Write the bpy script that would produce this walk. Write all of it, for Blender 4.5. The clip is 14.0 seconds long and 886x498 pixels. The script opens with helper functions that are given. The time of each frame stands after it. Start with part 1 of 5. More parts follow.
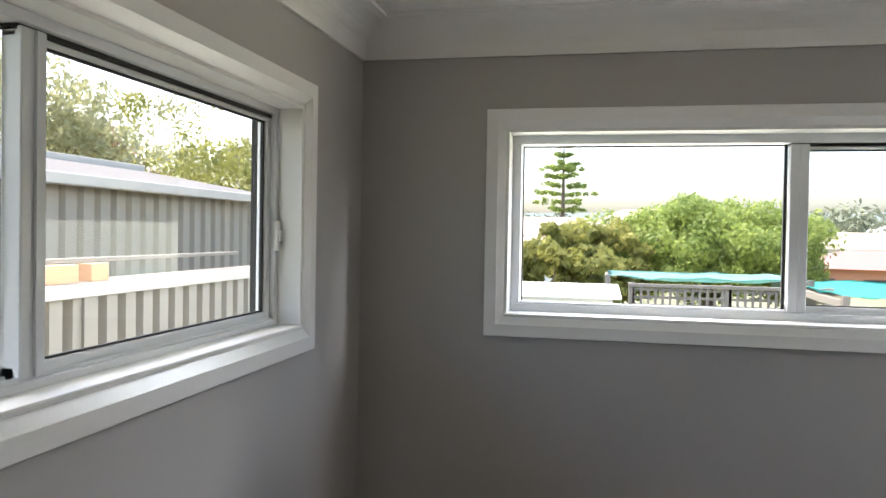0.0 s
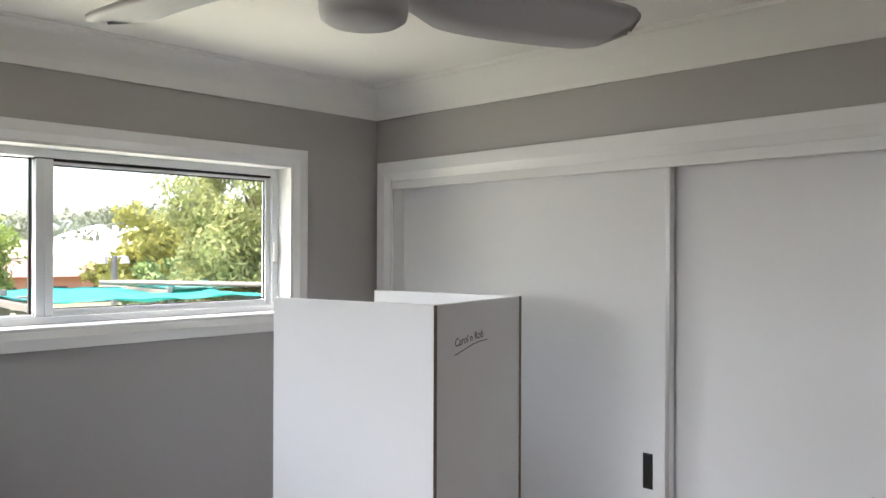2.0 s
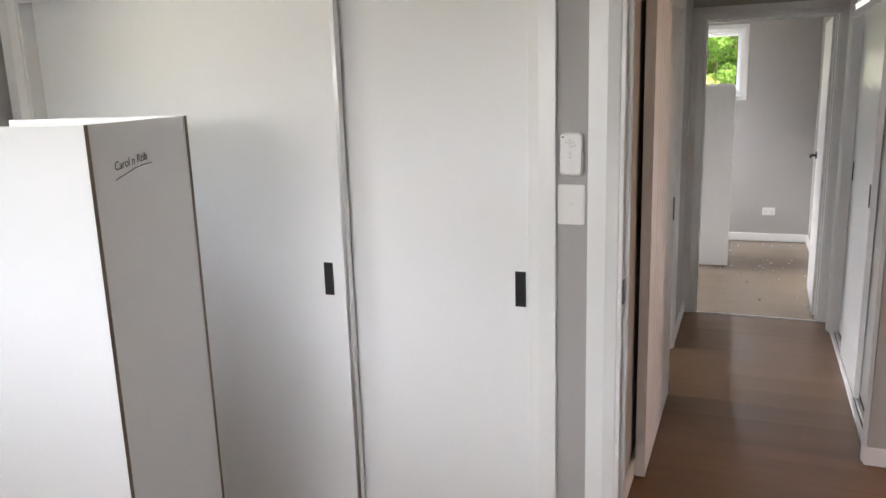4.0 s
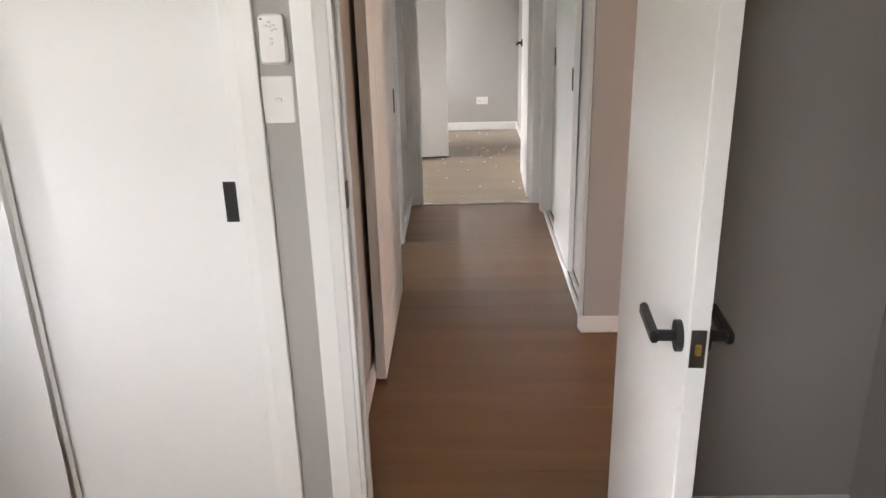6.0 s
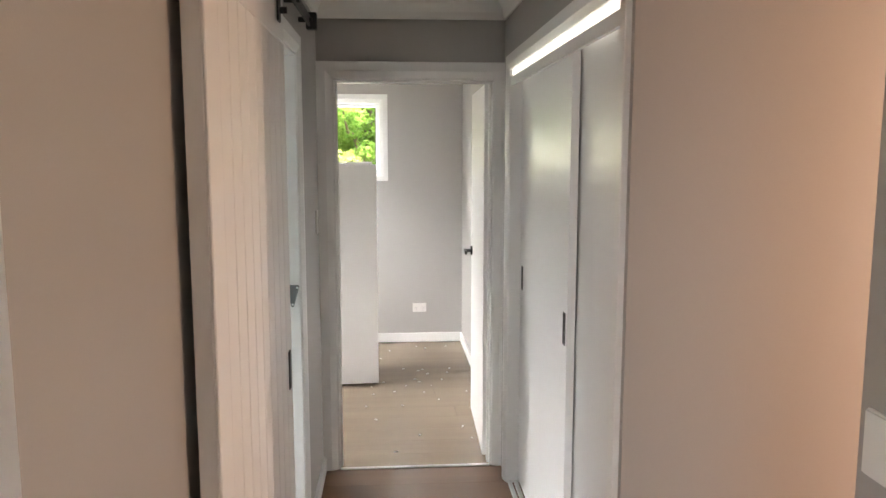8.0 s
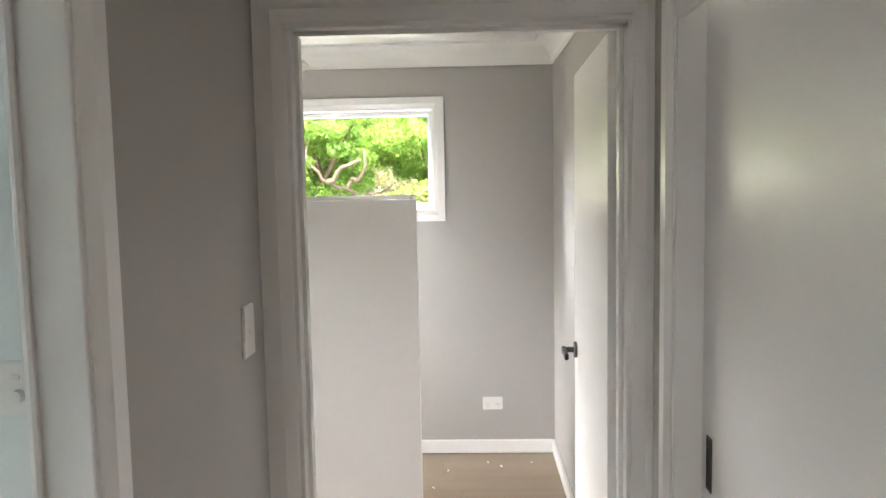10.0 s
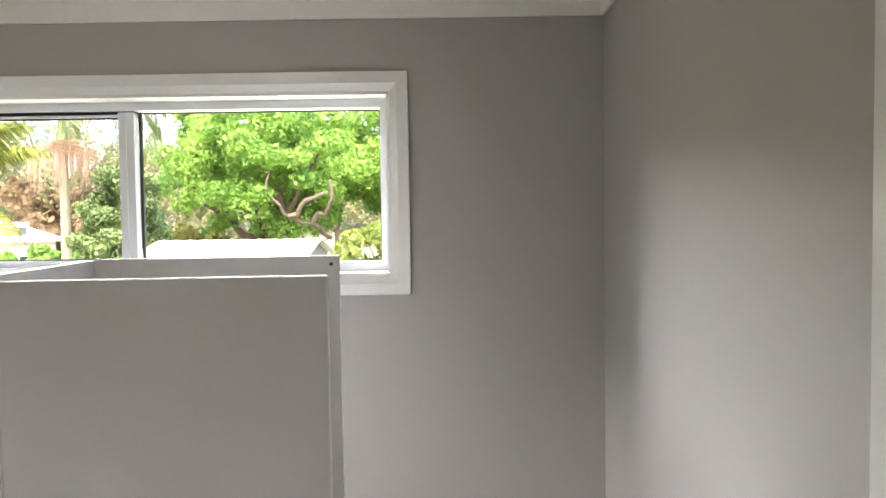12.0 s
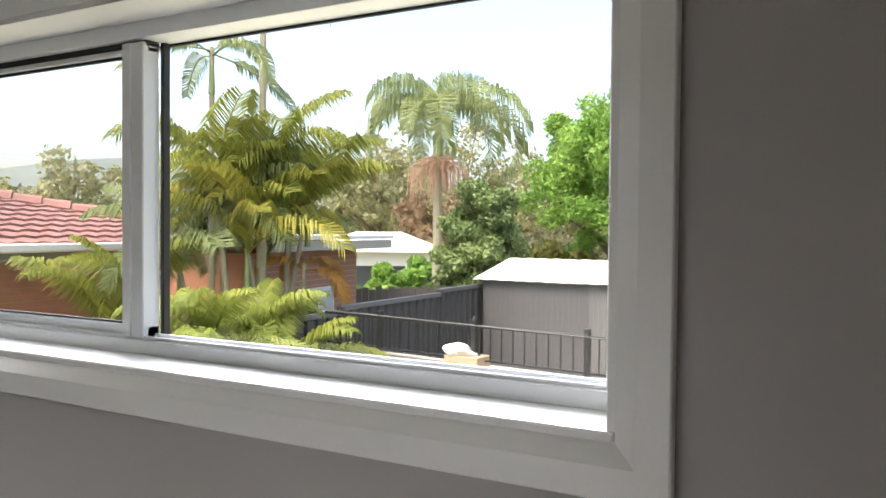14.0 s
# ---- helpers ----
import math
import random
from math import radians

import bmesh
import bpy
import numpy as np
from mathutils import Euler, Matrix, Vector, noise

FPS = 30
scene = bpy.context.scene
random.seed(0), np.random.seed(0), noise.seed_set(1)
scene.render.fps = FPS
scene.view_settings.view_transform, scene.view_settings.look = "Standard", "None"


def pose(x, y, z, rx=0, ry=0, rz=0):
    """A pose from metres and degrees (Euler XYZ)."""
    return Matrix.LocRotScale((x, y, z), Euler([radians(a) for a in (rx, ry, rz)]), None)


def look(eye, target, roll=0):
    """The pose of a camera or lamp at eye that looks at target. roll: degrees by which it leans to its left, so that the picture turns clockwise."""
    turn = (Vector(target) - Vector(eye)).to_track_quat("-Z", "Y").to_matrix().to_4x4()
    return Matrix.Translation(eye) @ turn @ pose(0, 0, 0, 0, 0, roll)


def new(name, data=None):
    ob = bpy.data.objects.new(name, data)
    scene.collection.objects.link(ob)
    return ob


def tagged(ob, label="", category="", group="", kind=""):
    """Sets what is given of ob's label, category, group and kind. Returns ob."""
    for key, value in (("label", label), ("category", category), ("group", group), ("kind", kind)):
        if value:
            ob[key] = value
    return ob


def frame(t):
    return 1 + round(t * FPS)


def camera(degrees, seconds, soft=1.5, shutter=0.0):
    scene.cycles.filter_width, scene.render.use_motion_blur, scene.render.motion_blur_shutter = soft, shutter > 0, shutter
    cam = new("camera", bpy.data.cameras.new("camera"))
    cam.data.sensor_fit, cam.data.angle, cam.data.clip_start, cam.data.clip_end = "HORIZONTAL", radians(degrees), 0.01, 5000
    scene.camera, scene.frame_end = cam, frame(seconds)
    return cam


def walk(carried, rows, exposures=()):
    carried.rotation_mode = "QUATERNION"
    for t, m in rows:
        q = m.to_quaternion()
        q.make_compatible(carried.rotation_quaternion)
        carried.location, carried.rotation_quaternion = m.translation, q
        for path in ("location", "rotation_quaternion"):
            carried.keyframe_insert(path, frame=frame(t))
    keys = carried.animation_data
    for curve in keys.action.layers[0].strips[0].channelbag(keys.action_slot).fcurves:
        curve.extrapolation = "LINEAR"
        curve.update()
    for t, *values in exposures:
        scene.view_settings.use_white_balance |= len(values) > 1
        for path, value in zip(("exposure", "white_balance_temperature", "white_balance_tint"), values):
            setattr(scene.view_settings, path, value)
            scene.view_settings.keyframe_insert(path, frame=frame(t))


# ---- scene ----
cam = camera(60.4, 14.0)
PATH = [
    (0, (-0.150, 0.029, 1.714), (-0.566, 1.985, 1.673), 1.0),
    (0.5, (-0.33, 0.054, 1.725), (-0.110, 2.043, 1.703), 0.8),
    (1, (-0.429, 0.01, 1.713), (0.301, 1.872, 1.692), 0.6),
    (1.5, (-0.411, -0.065, 1.704), (0.728, 1.579, 1.71), 0.8),
    (2, (-0.399, -0.147, 1.712), (1.01, 1.272, 1.714), 0.2),
    (2.5, (-0.411, -0.173, 1.716), (1.2, 1.013, 1.684), -0.2),
    (3, (-0.406, -0.187, 1.704), (1.32, 0.821, 1.628), -0.3),
    (3.5, (-0.404, -0.166, 1.678), (1.366, 0.742, 1.472), -0.7),
    (4, (-0.388, -0.161, 1.637), (1.429, 0.561, 1.213), -1.8),
    (4.2, (-0.385, -0.154, 1.617), (1.438, 0.471, 1.084), -2.2),
    (6.3, (-0.002, -0.143, 1.583), (1.896, -0.177, 0.955), -0.8),
    (6.5, (0.119, -0.13, 1.605), (2.043, -0.177, 1.062), -0.5),
    (7, (0.433, -0.098, 1.64), (2.396, -0.227, 1.278), -0.7),
    (7.5, (0.826, -0.089, 1.639), (2.799, -0.267, 1.363), -0.2),
    (8, (1.265, -0.143, 1.641), (3.243, -0.292, 1.386), 0.0),
    (8.5, (1.744, -0.193, 1.652), (3.724, -0.325, 1.404), -0.8),
    (9, (2.262, -0.248, 1.637), (4.249, -0.269, 1.416), -1.5),
    (9.2, (2.462, -0.266, 1.634), (4.449, -0.235, 1.407), -1.4),
    (11.3, (4.581, -0.325, 1.624), (6.577, -0.280, 1.500), -0.4),
    (11.5, (4.770, -0.292, 1.632), (6.767, -0.268, 1.522), -0.3),
    (12, (5.249, -0.281, 1.651), (7.247, -0.272, 1.559), -0.8),
    (12.5, (5.735, -0.322, 1.670), (7.734, -0.295, 1.620), -0.7),
    (12.9, (6.063, -0.339, 1.680), (8.061, -0.277, 1.653), -0.4),
    (13.5, (6.547, -0.380, 1.684), (8.530, -0.122, 1.644), -0.5),
    (14, (6.894, -0.330, 1.681), (8.649, 0.628, 1.635), 0.5),
]
walk(cam, [(t, look(eye, target, roll)) for t, eye, target, roll in PATH], exposures=[(0, 3.05, 6500, 10), (1, 3.2, 6430, 12), (2, 3.35, 6500, 11), (3, 3.65, 6630, 11), (4, 3.9, 6750, 12), (6.5, 4.2, 7080, 11), (7.5, 4.3, 7050, 10), (8.2, 4.5, 7050, 10), (9, 4.55, 7000, 9), (11.5, 3.7, 7000, 11), (12.5, 3.45, 6950, 11), (13.5, 3.3, 6900, 11), (14, 2.4, 7000, 11)])

# ---- world, sun, added lamps ----
world = bpy.data.worlds.new("sky")
scene.world = world
world.use_nodes = True
wn = world.node_tree
sky = wn.nodes.new("ShaderNodeTexSky")
sky.sky_type = "NISHITA"
sky.sun_disc = False
sky.sun_elevation, sky.sun_rotation = radians(59), radians(280)
sky.air_density, sky.dust_density, sky.ozone_density = 1.0, 5.0, 1.0
wn.links.new(sky.outputs[0], wn.nodes["Background"].inputs[0])
wn.nodes["Background"].inputs[1].default_value = 0.115

sun = bpy.data.lights.new("sun", "SUN")
sun.energy, sun.angle, sun.color = 0.5, radians(30), (1.0, 0.95, 0.87)
new("sun", sun).matrix_world = look((-22, 4, 38), (0, 0, 0))


def added_lamp(eye, target, wide, high, watts, colour=(1.0, 1.0, 0.99), spread=120):
    """An added area lamp that stands in for skylight, ground bounce or unseen rooms."""
    la = bpy.data.lights.new("added_light", "AREA")
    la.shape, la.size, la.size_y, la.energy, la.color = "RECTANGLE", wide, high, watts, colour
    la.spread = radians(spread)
    ob = new("added_light", la)
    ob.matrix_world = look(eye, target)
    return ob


# BOUNCE lamps lie hidden below the sills, added to light the ceilings from outside
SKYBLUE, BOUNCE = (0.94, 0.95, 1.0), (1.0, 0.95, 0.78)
# lamps set above the windows, out of view, brighten the rooms further
added_lamp((-4.6, 1.8, 3.0), (0.6, 1.2, 1.3), 2.4, 3.0, 19, SKYBLUE, 140)
added_lamp((-2.2, 1.05, 1.12), (0.2, 1.05, 2.3), 2.4, 1.3, 0.6, BOUNCE, 170)
added_lamp((0.6, 8.0, 4.35), (0.3, 0.4, 1.1), 5.5, 2.8, 66, SKYBLUE, 108)
added_lamp((0.43, 3.7, 1.12), (0.43, 1.2, 2.3), 2.4, 1.4, 8.0, BOUNCE, 170)
added_lamp((9.0, 0.8, 1.10), (6.6, 0.6, 2.3), 2.4, 1.4, 4.5, BOUNCE, 170)
added_lamp((12.6, 3.0, 4.7), (6.6, 0.2, 1.2), 7.5, 4.0, 240, SKYBLUE, 130)
# lamp for the unseen north window that is added to the second bedroom
added_lamp((5.9, 8.2, 4.3), (6.9, 0.8, 0.9), 5.0, 2.6, 88, SKYBLUE, 105)
# warm lamp added at the unseen end of the passage, to tint the hall
added_lamp((2.50, -4.05, 1.25), (2.50, -2.0, 0.9), 0.65, 1.75, 1.9, (1.0, 0.64, 0.46), 170)
# warm lamp added inside the unseen room, to turn the passage wall pink
added_lamp((0.95, -2.45, 1.35), (3.0, -1.7, 1.2), 0.9, 1.5, 2.2, (1.0, 0.62, 0.44), 150)
# cool lamp added behind the bathroom's unseen opening
added_lamp((3.2, 3.05, 1.55), (3.2, 1.2, 1.2), 0.8, 0.8, 0.22, (0.9, 1.0, 1.0), 170)

# ---- materials ----


def material(name, colour, rough=0.5, vary=0.06, scale=6.0, bump=0.02, fine=120.0, metal=0.0, spread=0.0, spec=0.5):
    """Paint, plaster, metal: colour with large and fine variation and a little relief."""
    m = bpy.data.materials.new(name)
    m.use_nodes = True
    nt = m.node_tree
    b = nt.nodes["Principled BSDF"]
    co = nt.nodes.new("ShaderNodeTexCoord")
    big = nt.nodes.new("ShaderNodeTexNoise")
    big.inputs["Scale"].default_value = scale
    big.inputs["Detail"].default_value = 6
    small = nt.nodes.new("ShaderNodeTexNoise")
    small.inputs["Scale"].default_value = fine
    small.inputs["Detail"].default_value = 3
    for n in (big, small):
        nt.links.new(co.outputs["Object"], n.inputs["Vector"])
    add = nt.nodes.new("ShaderNodeMath")
    add.operation = "ADD"
    nt.links.new(big.outputs[0], add.inputs[0])
    half = nt.nodes.new("ShaderNodeMath")
    half.operation = "MULTIPLY"
    half.inputs[1].default_value = 0.5
    nt.links.new(small.outputs[0], half.inputs[0])
    nt.links.new(half.outputs[0], add.inputs[1])
    ramp = nt.nodes.new("ShaderNodeMapRange")
    ramp.inputs["From Min"].default_value, ramp.inputs["From Max"].default_value = 0.35, 1.15
    ramp.inputs["To Min"].default_value, ramp.inputs["To Max"].default_value = 1 - vary, 1 + vary
    nt.links.new(add.outputs[0], ramp.inputs["Value"])
    last = ramp.outputs[0]
    if spread:
        info = nt.nodes.new("ShaderNodeObjectInfo")
        rr = nt.nodes.new("ShaderNodeMapRange")
        rr.inputs["To Min"].default_value, rr.inputs["To Max"].default_value = 1 - spread, 1 + spread
        nt.links.new(info.outputs["Random"], rr.inputs["Value"])
        mul = nt.nodes.new("ShaderNodeMath")
        mul.operation = "MULTIPLY"
        nt.links.new(last, mul.inputs[0])
        nt.links.new(rr.outputs[0], mul.inputs[1])
        last = mul.outputs[0]
    mix = nt.nodes.new("ShaderNodeVectorMath")
    mix.operation = "SCALE"
    mix.inputs[0].default_value = colour
    nt.links.new(last, mix.inputs["Scale"])
    nt.links.new(mix.outputs[0], b.inputs["Base Color"])
    rg = nt.nodes.new("ShaderNodeMapRange")
    rg.inputs["To Min"].default_value, rg.inputs["To Max"].default_value = rough * 0.85, min(1, rough * 1.15)
    nt.links.new(big.outputs[0], rg.inputs["Value"])
    nt.links.new(rg.outputs[0], b.inputs["Roughness"])
    b.inputs["Metallic"].default_value = metal
    b.inputs["Specular IOR Level"].default_value = spec
    if bump:
        bp = nt.nodes.new("ShaderNodeBump")
        bp.inputs["Strength"].default_value = bump * 5
        bp.inputs["Distance"].default_value = 0.002
        nt.links.new(small.outputs[0], bp.inputs["Height"])
        nt.links.new(bp.outputs[0], b.inputs["Normal"])
    return m


def leaf_material(name, dark, light, through_amount=0.5):
    """Foliage: each leaf its own green, some light passing through."""
    m = bpy.data.materials.new(name)
    m.use_nodes = True
    nt = m.node_tree
    b = nt.nodes["Principled BSDF"]
    geo = nt.nodes.new("ShaderNodeNewGeometry")
    co = nt.nodes.new("ShaderNodeTexCoord")
    big = nt.nodes.new("ShaderNodeTexNoise")
    big.inputs["Scale"].default_value = 0.9
    nt.links.new(co.outputs["Object"], big.inputs["Vector"])
    av = nt.nodes.new("ShaderNodeMath")
    av.operation = "MULTIPLY_ADD"
    av.inputs[1].default_value = 0.55
    nt.links.new(geo.outputs["Random Per Island"], av.inputs[0])
    sc = nt.nodes.new("ShaderNodeMapRange")
    sc.inputs["From Min"].default_value, sc.inputs["From Max"].default_value = 0.3, 0.7
    sc.inputs["To Min"].default_value, sc.inputs["To Max"].default_value = -0.1, 0.5
    nt.links.new(big.outputs[0], sc.inputs["Value"])
    nt.links.new(sc.outputs[0], av.inputs[2])
    ramp = nt.nodes.new("ShaderNodeValToRGB")
    ramp.color_ramp.elements[0].color = (*dark, 1)
    ramp.color_ramp.elements[1].color = (*light, 1)
    nt.links.new(av.outputs[0], ramp.inputs[0])
    nt.links.new(ramp.outputs[0], b.inputs["Base Color"])
    b.inputs["Roughness"].default_value = 0.55
    b.inputs["Specular IOR Level"].default_value = 0.3
    tr = nt.nodes.new("ShaderNodeBsdfTranslucent")
    nt.links.new(ramp.outputs[0], tr.inputs["Color"])
    mx = nt.nodes.new("ShaderNodeMixShader")
    mx.inputs[0].default_value = through_amount
    nt.links.new(b.outputs[0], mx.inputs[1])
    nt.links.new(tr.outputs[0], mx.inputs[2])
    nt.links.new(mx.outputs[0], nt.nodes["Material Output"].inputs["Surface"])
    return m


def wood_material(name, a, b_, rough, stretch=(16, 1.0, 14)):
    """Timber-look boards: grain along the board, each board its own tone."""
    m = bpy.data.materials.new(name)
    m.use_nodes = True
    nt = m.node_tree
    b = nt.nodes["Principled BSDF"]
    co = nt.nodes.new("ShaderNodeTexCoord")
    info = nt.nodes.new("ShaderNodeObjectInfo")
    off = nt.nodes.new("ShaderNodeVectorMath")
    off.operation = "MULTIPLY_ADD"
    off.inputs[1].default_value = stretch
    nt.links.new(co.outputs["Object"], off.inputs[0])
    shift = nt.nodes.new("ShaderNodeVectorMath")
    shift.operation = "SCALE"
    shift.inputs[0].default_value = (37, 53, 11)
    nt.links.new(info.outputs["Random"], shift.inputs["Scale"])
    nt.links.new(shift.outputs[0], off.inputs[2])
    g = nt.nodes.new("ShaderNodeTexNoise")
    g.inputs["Scale"].default_value, g.inputs["Detail"].default_value, g.inputs["Distortion"].default_value = 1.0, 8, 0.6
    nt.links.new(off.outputs[0], g.inputs["Vector"])
    tone = nt.nodes.new("ShaderNodeMath")
    tone.operation = "MULTIPLY_ADD"
    tone.inputs[1].default_value = 0.035
    nt.links.new(info.outputs["Random"], tone.inputs[0])
    nt.links.new(g.outputs[0], tone.inputs[2])
    ramp = nt.nodes.new("ShaderNodeValToRGB")
    ramp.color_ramp.elements[0].position, ramp.color_ramp.elements[1].position = 0.35, 0.85
    ramp.color_ramp.elements[0].color, ramp.color_ramp.elements[1].color = (*a, 1), (*b_, 1)
    nt.links.new(tone.outputs[0], ramp.inputs[0])
    nt.links.new(ramp.outputs[0], b.inputs["Base Color"])
    b.inputs["Roughness"].default_value = rough
    bp = nt.nodes.new("ShaderNodeBump")
    bp.inputs["Strength"].default_value, bp.inputs["Distance"].default_value = 0.15, 0.001
    nt.links.new(g.outputs[0], bp.inputs["Height"])
    nt.links.new(bp.outputs[0], b.inputs["Normal"])
    return m


WALL = material("grey_wall_paint", (0.40, 0.385, 0.37), 0.55, 0.03, 1.5, 0.02, 240)
WHITE = material("white_gloss_paint", (0.80, 0.80, 0.79), 0.32, 0.02, 3, 0.01, 90)
DOORPAINT = material("white_satin_door_paint", (0.80, 0.80, 0.80), 0.33, 0.015, 2, 0.012, 60, spec=0.2)
CEIL = material("white_ceiling_paint", (0.80, 0.79, 0.76), 0.9, 0.02, 2, 0.02, 200)
ALU = material("white_powder_coat", (0.72, 0.74, 0.76), 0.35, 0.02, 4, 0.0)
BARE = material("brushed_aluminium", (0.75, 0.75, 0.74), 0.3, 0.05, 8, 0.01, 300, 1.0)
STEEL = material("dull_steel", (0.15, 0.15, 0.15), 0.3, 0.1, 30, 0.02, 300, 1.0)
BLACK = material("black_powder_coat", (0.012, 0.012, 0.013), 0.45, 0.1, 20, 0.02, 300)
RUBBER = material("black_rubber", (0.01, 0.01, 0.01), 0.7, 0.1, 20, 0.0)
PLASTIC = material("white_plastic", (0.78, 0.77, 0.75), 0.35, 0.01, 5, 0.0)
BUTTON = material("pale_grey_buttons", (0.68, 0.68, 0.67), 0.5, 0.02, 5, 0.0)
MELAMINE = material("white_melamine", (0.80, 0.80, 0.80), 0.42, 0.015, 2, 0.01, 150)
CHIPBOARD = material("raw_chipboard", (0.22, 0.175, 0.135), 0.85, 0.3, 40, 0.1, 200)
INK = material("black_marker_ink", (0.015, 0.015, 0.02), 0.6, 0.1, 30, 0.0)
TILEWALL = material("pale_bathroom_wall", (0.70, 0.76, 0.76), 0.3, 0.02, 3, 0.0)
BRASS = material("worn_brass", (0.55, 0.40, 0.12), 0.35, 0.1, 60, 0.0, 300, 1.0)
FANWHITE = material("matt_white_fan_plastic", (0.52, 0.52, 0.52), 0.5, 0.01, 3, 0.0)
CHIPS = material("plaster_crumbs", (0.75, 0.73, 0.68), 0.9, 0.1, 60, 0.0)
UNDER = material("dark_underlay", (0.05, 0.04, 0.03), 0.9, 0.2, 10, 0.02)
OAK = wood_material("warm_oak_boards", (0.150, 0.078, 0.036), (0.212, 0.115, 0.057), 0.38, (9, 0.7, 14))
DUSTY = wood_material("dusty_oak_boards", (0.235, 0.178, 0.126), (0.285, 0.220, 0.158), 0.26, (9, 0.7, 14))

GLASS = bpy.data.materials.new("window_glass")
GLASS.use_nodes = True
gn = GLASS.node_tree
for n in list(gn.nodes):
    if n.type == "BSDF_PRINCIPLED":
        gn.nodes.remove(n)
clear, gloss, gmix, fres = (gn.nodes.new(k) for k in ("ShaderNodeBsdfTransparent", "ShaderNodeBsdfGlossy", "ShaderNodeMixShader", "ShaderNodeFresnel"))
clear.inputs[0].default_value = (0.93, 0.96, 0.95, 1)
gloss.inputs["Roughness"].default_value = 0.01
fres.inputs[0].default_value = 1.35
gn.links.new(fres.outputs[0], gmix.inputs[0])
gn.links.new(clear.outputs[0], gmix.inputs[1])
gn.links.new(gloss.outputs[0], gmix.inputs[2])
gn.links.new(gmix.outputs[0], gn.nodes["Material Output"].inputs["Surface"])

# glowing surface for a bright band over the hall wardrobe, no lamp known there
GLOW = bpy.data.materials.new("glowing_strip")
GLOW.use_nodes = True
ln = GLOW.node_tree.nodes["Principled BSDF"]
ln.inputs["Emission Color"].default_value = (1.0, 0.95, 0.86, 1)
ln.inputs["Emission Strength"].default_value = 0.085

# ---- mesh helpers ----


def box(bm, x0, x1, y0, y1, z0, z1, bev=0.0, seg=1):
    """Adds a box between the limits, with eased edges."""
    m = Matrix.Translation(((x0 + x1) / 2, (y0 + y1) / 2, (z0 + z1) / 2)) @ Matrix.Diagonal((abs(x1 - x0), abs(y1 - y0), abs(z1 - z0), 1))
    vs = bmesh.ops.create_cube(bm, size=1, matrix=m)["verts"]
    if bev:
        bmesh.ops.bevel(bm, geom=list({e for v in vs for e in v.link_edges}), offset=bev, segments=seg, affect="EDGES", clamp_overlap=True)
    return bm


def boxes(*rows, bev=0.0):
    bm = bmesh.new()
    for r in rows:
        box(bm, *r, bev=bev)
    return bm


def tube(bm, a, b, r0, r1=None, n=12):
    """Adds a tapered rod from a to b."""
    r1 = r0 if r1 is None else r1
    a, b = Vector(a), Vector(b)
    m = Matrix.Translation((a + b) / 2) @ (b - a).to_track_quat("Z", "Y").to_matrix().to_4x4()
    bmesh.ops.create_cone(bm, cap_ends=True, segments=n, radius1=r0, radius2=r1, depth=(b - a).length, matrix=m)
    return bm


def part(name, bm, mat, parent=None, label="", m=None, smooth=False):
    """Links a bmesh as one mesh object, under a thing or a part if given."""
    me = bpy.data.meshes.new(name)
    bm.to_mesh(me)
    bm.free()
    me.materials.append(mat)
    if smooth:
        for p in me.polygons:
            p.use_smooth = True
    ob = new(name, me)
    if parent is not None:
        ob.parent = parent
    if m is not None:
        ob.matrix_basis = m
    if label:
        ob["label"] = label
    return ob


def thing(name, m, label, category, group="", kind=""):
    ob = new(name)
    ob.empty_display_size = 0.1
    ob.matrix_basis = m
    return tagged(ob, label, category, group, kind)


def structure(name, bm, mat, label, category, m=None):
    return tagged(part(name, bm, mat, None, "", m), label, category, "", "structure")


def pierced(a0, a1, z0, z1, holes):
    """The rectangles that are left of a wall between a0, a1, z0, z1 round its openings."""
    left, at = [], a0
    for h0, h1, k0, k1 in sorted(holes):
        if h0 > at:
            left.append((at, h0, z0, z1))
        if k0 > z0:
            left.append((h0, h1, z0, k0))
        if k1 < z1:
            left.append((h0, h1, k1, z1))
        at = h1
    if at < a1:
        left.append((at, a1, z0, z1))
    return left


def wall_x(name, x0, x1, y0, y1, holes=(), mat=None, m=None, top=2.44, base=-0.05):
    """A wall along x, y0 to y1 thick."""
    return structure(name, boxes(*[(a, b, y0, y1, c, d) for a, b, c, d in pierced(x0, x1, base, top, holes)]), mat or WALL, "smooth wall painted mid grey", "wall", m)


def wall_y(name, x0, x1, y0, y1, holes=(), mat=None, m=None, top=2.44, base=-0.05):
    """A wall along y, x0 to x1 thick."""
    return structure(name, boxes(*[(x0, x1, a, b, c, d) for a, b, c, d in pierced(y0, y1, base, top, holes)]), mat or WALL, "smooth wall painted mid grey", "wall", m)


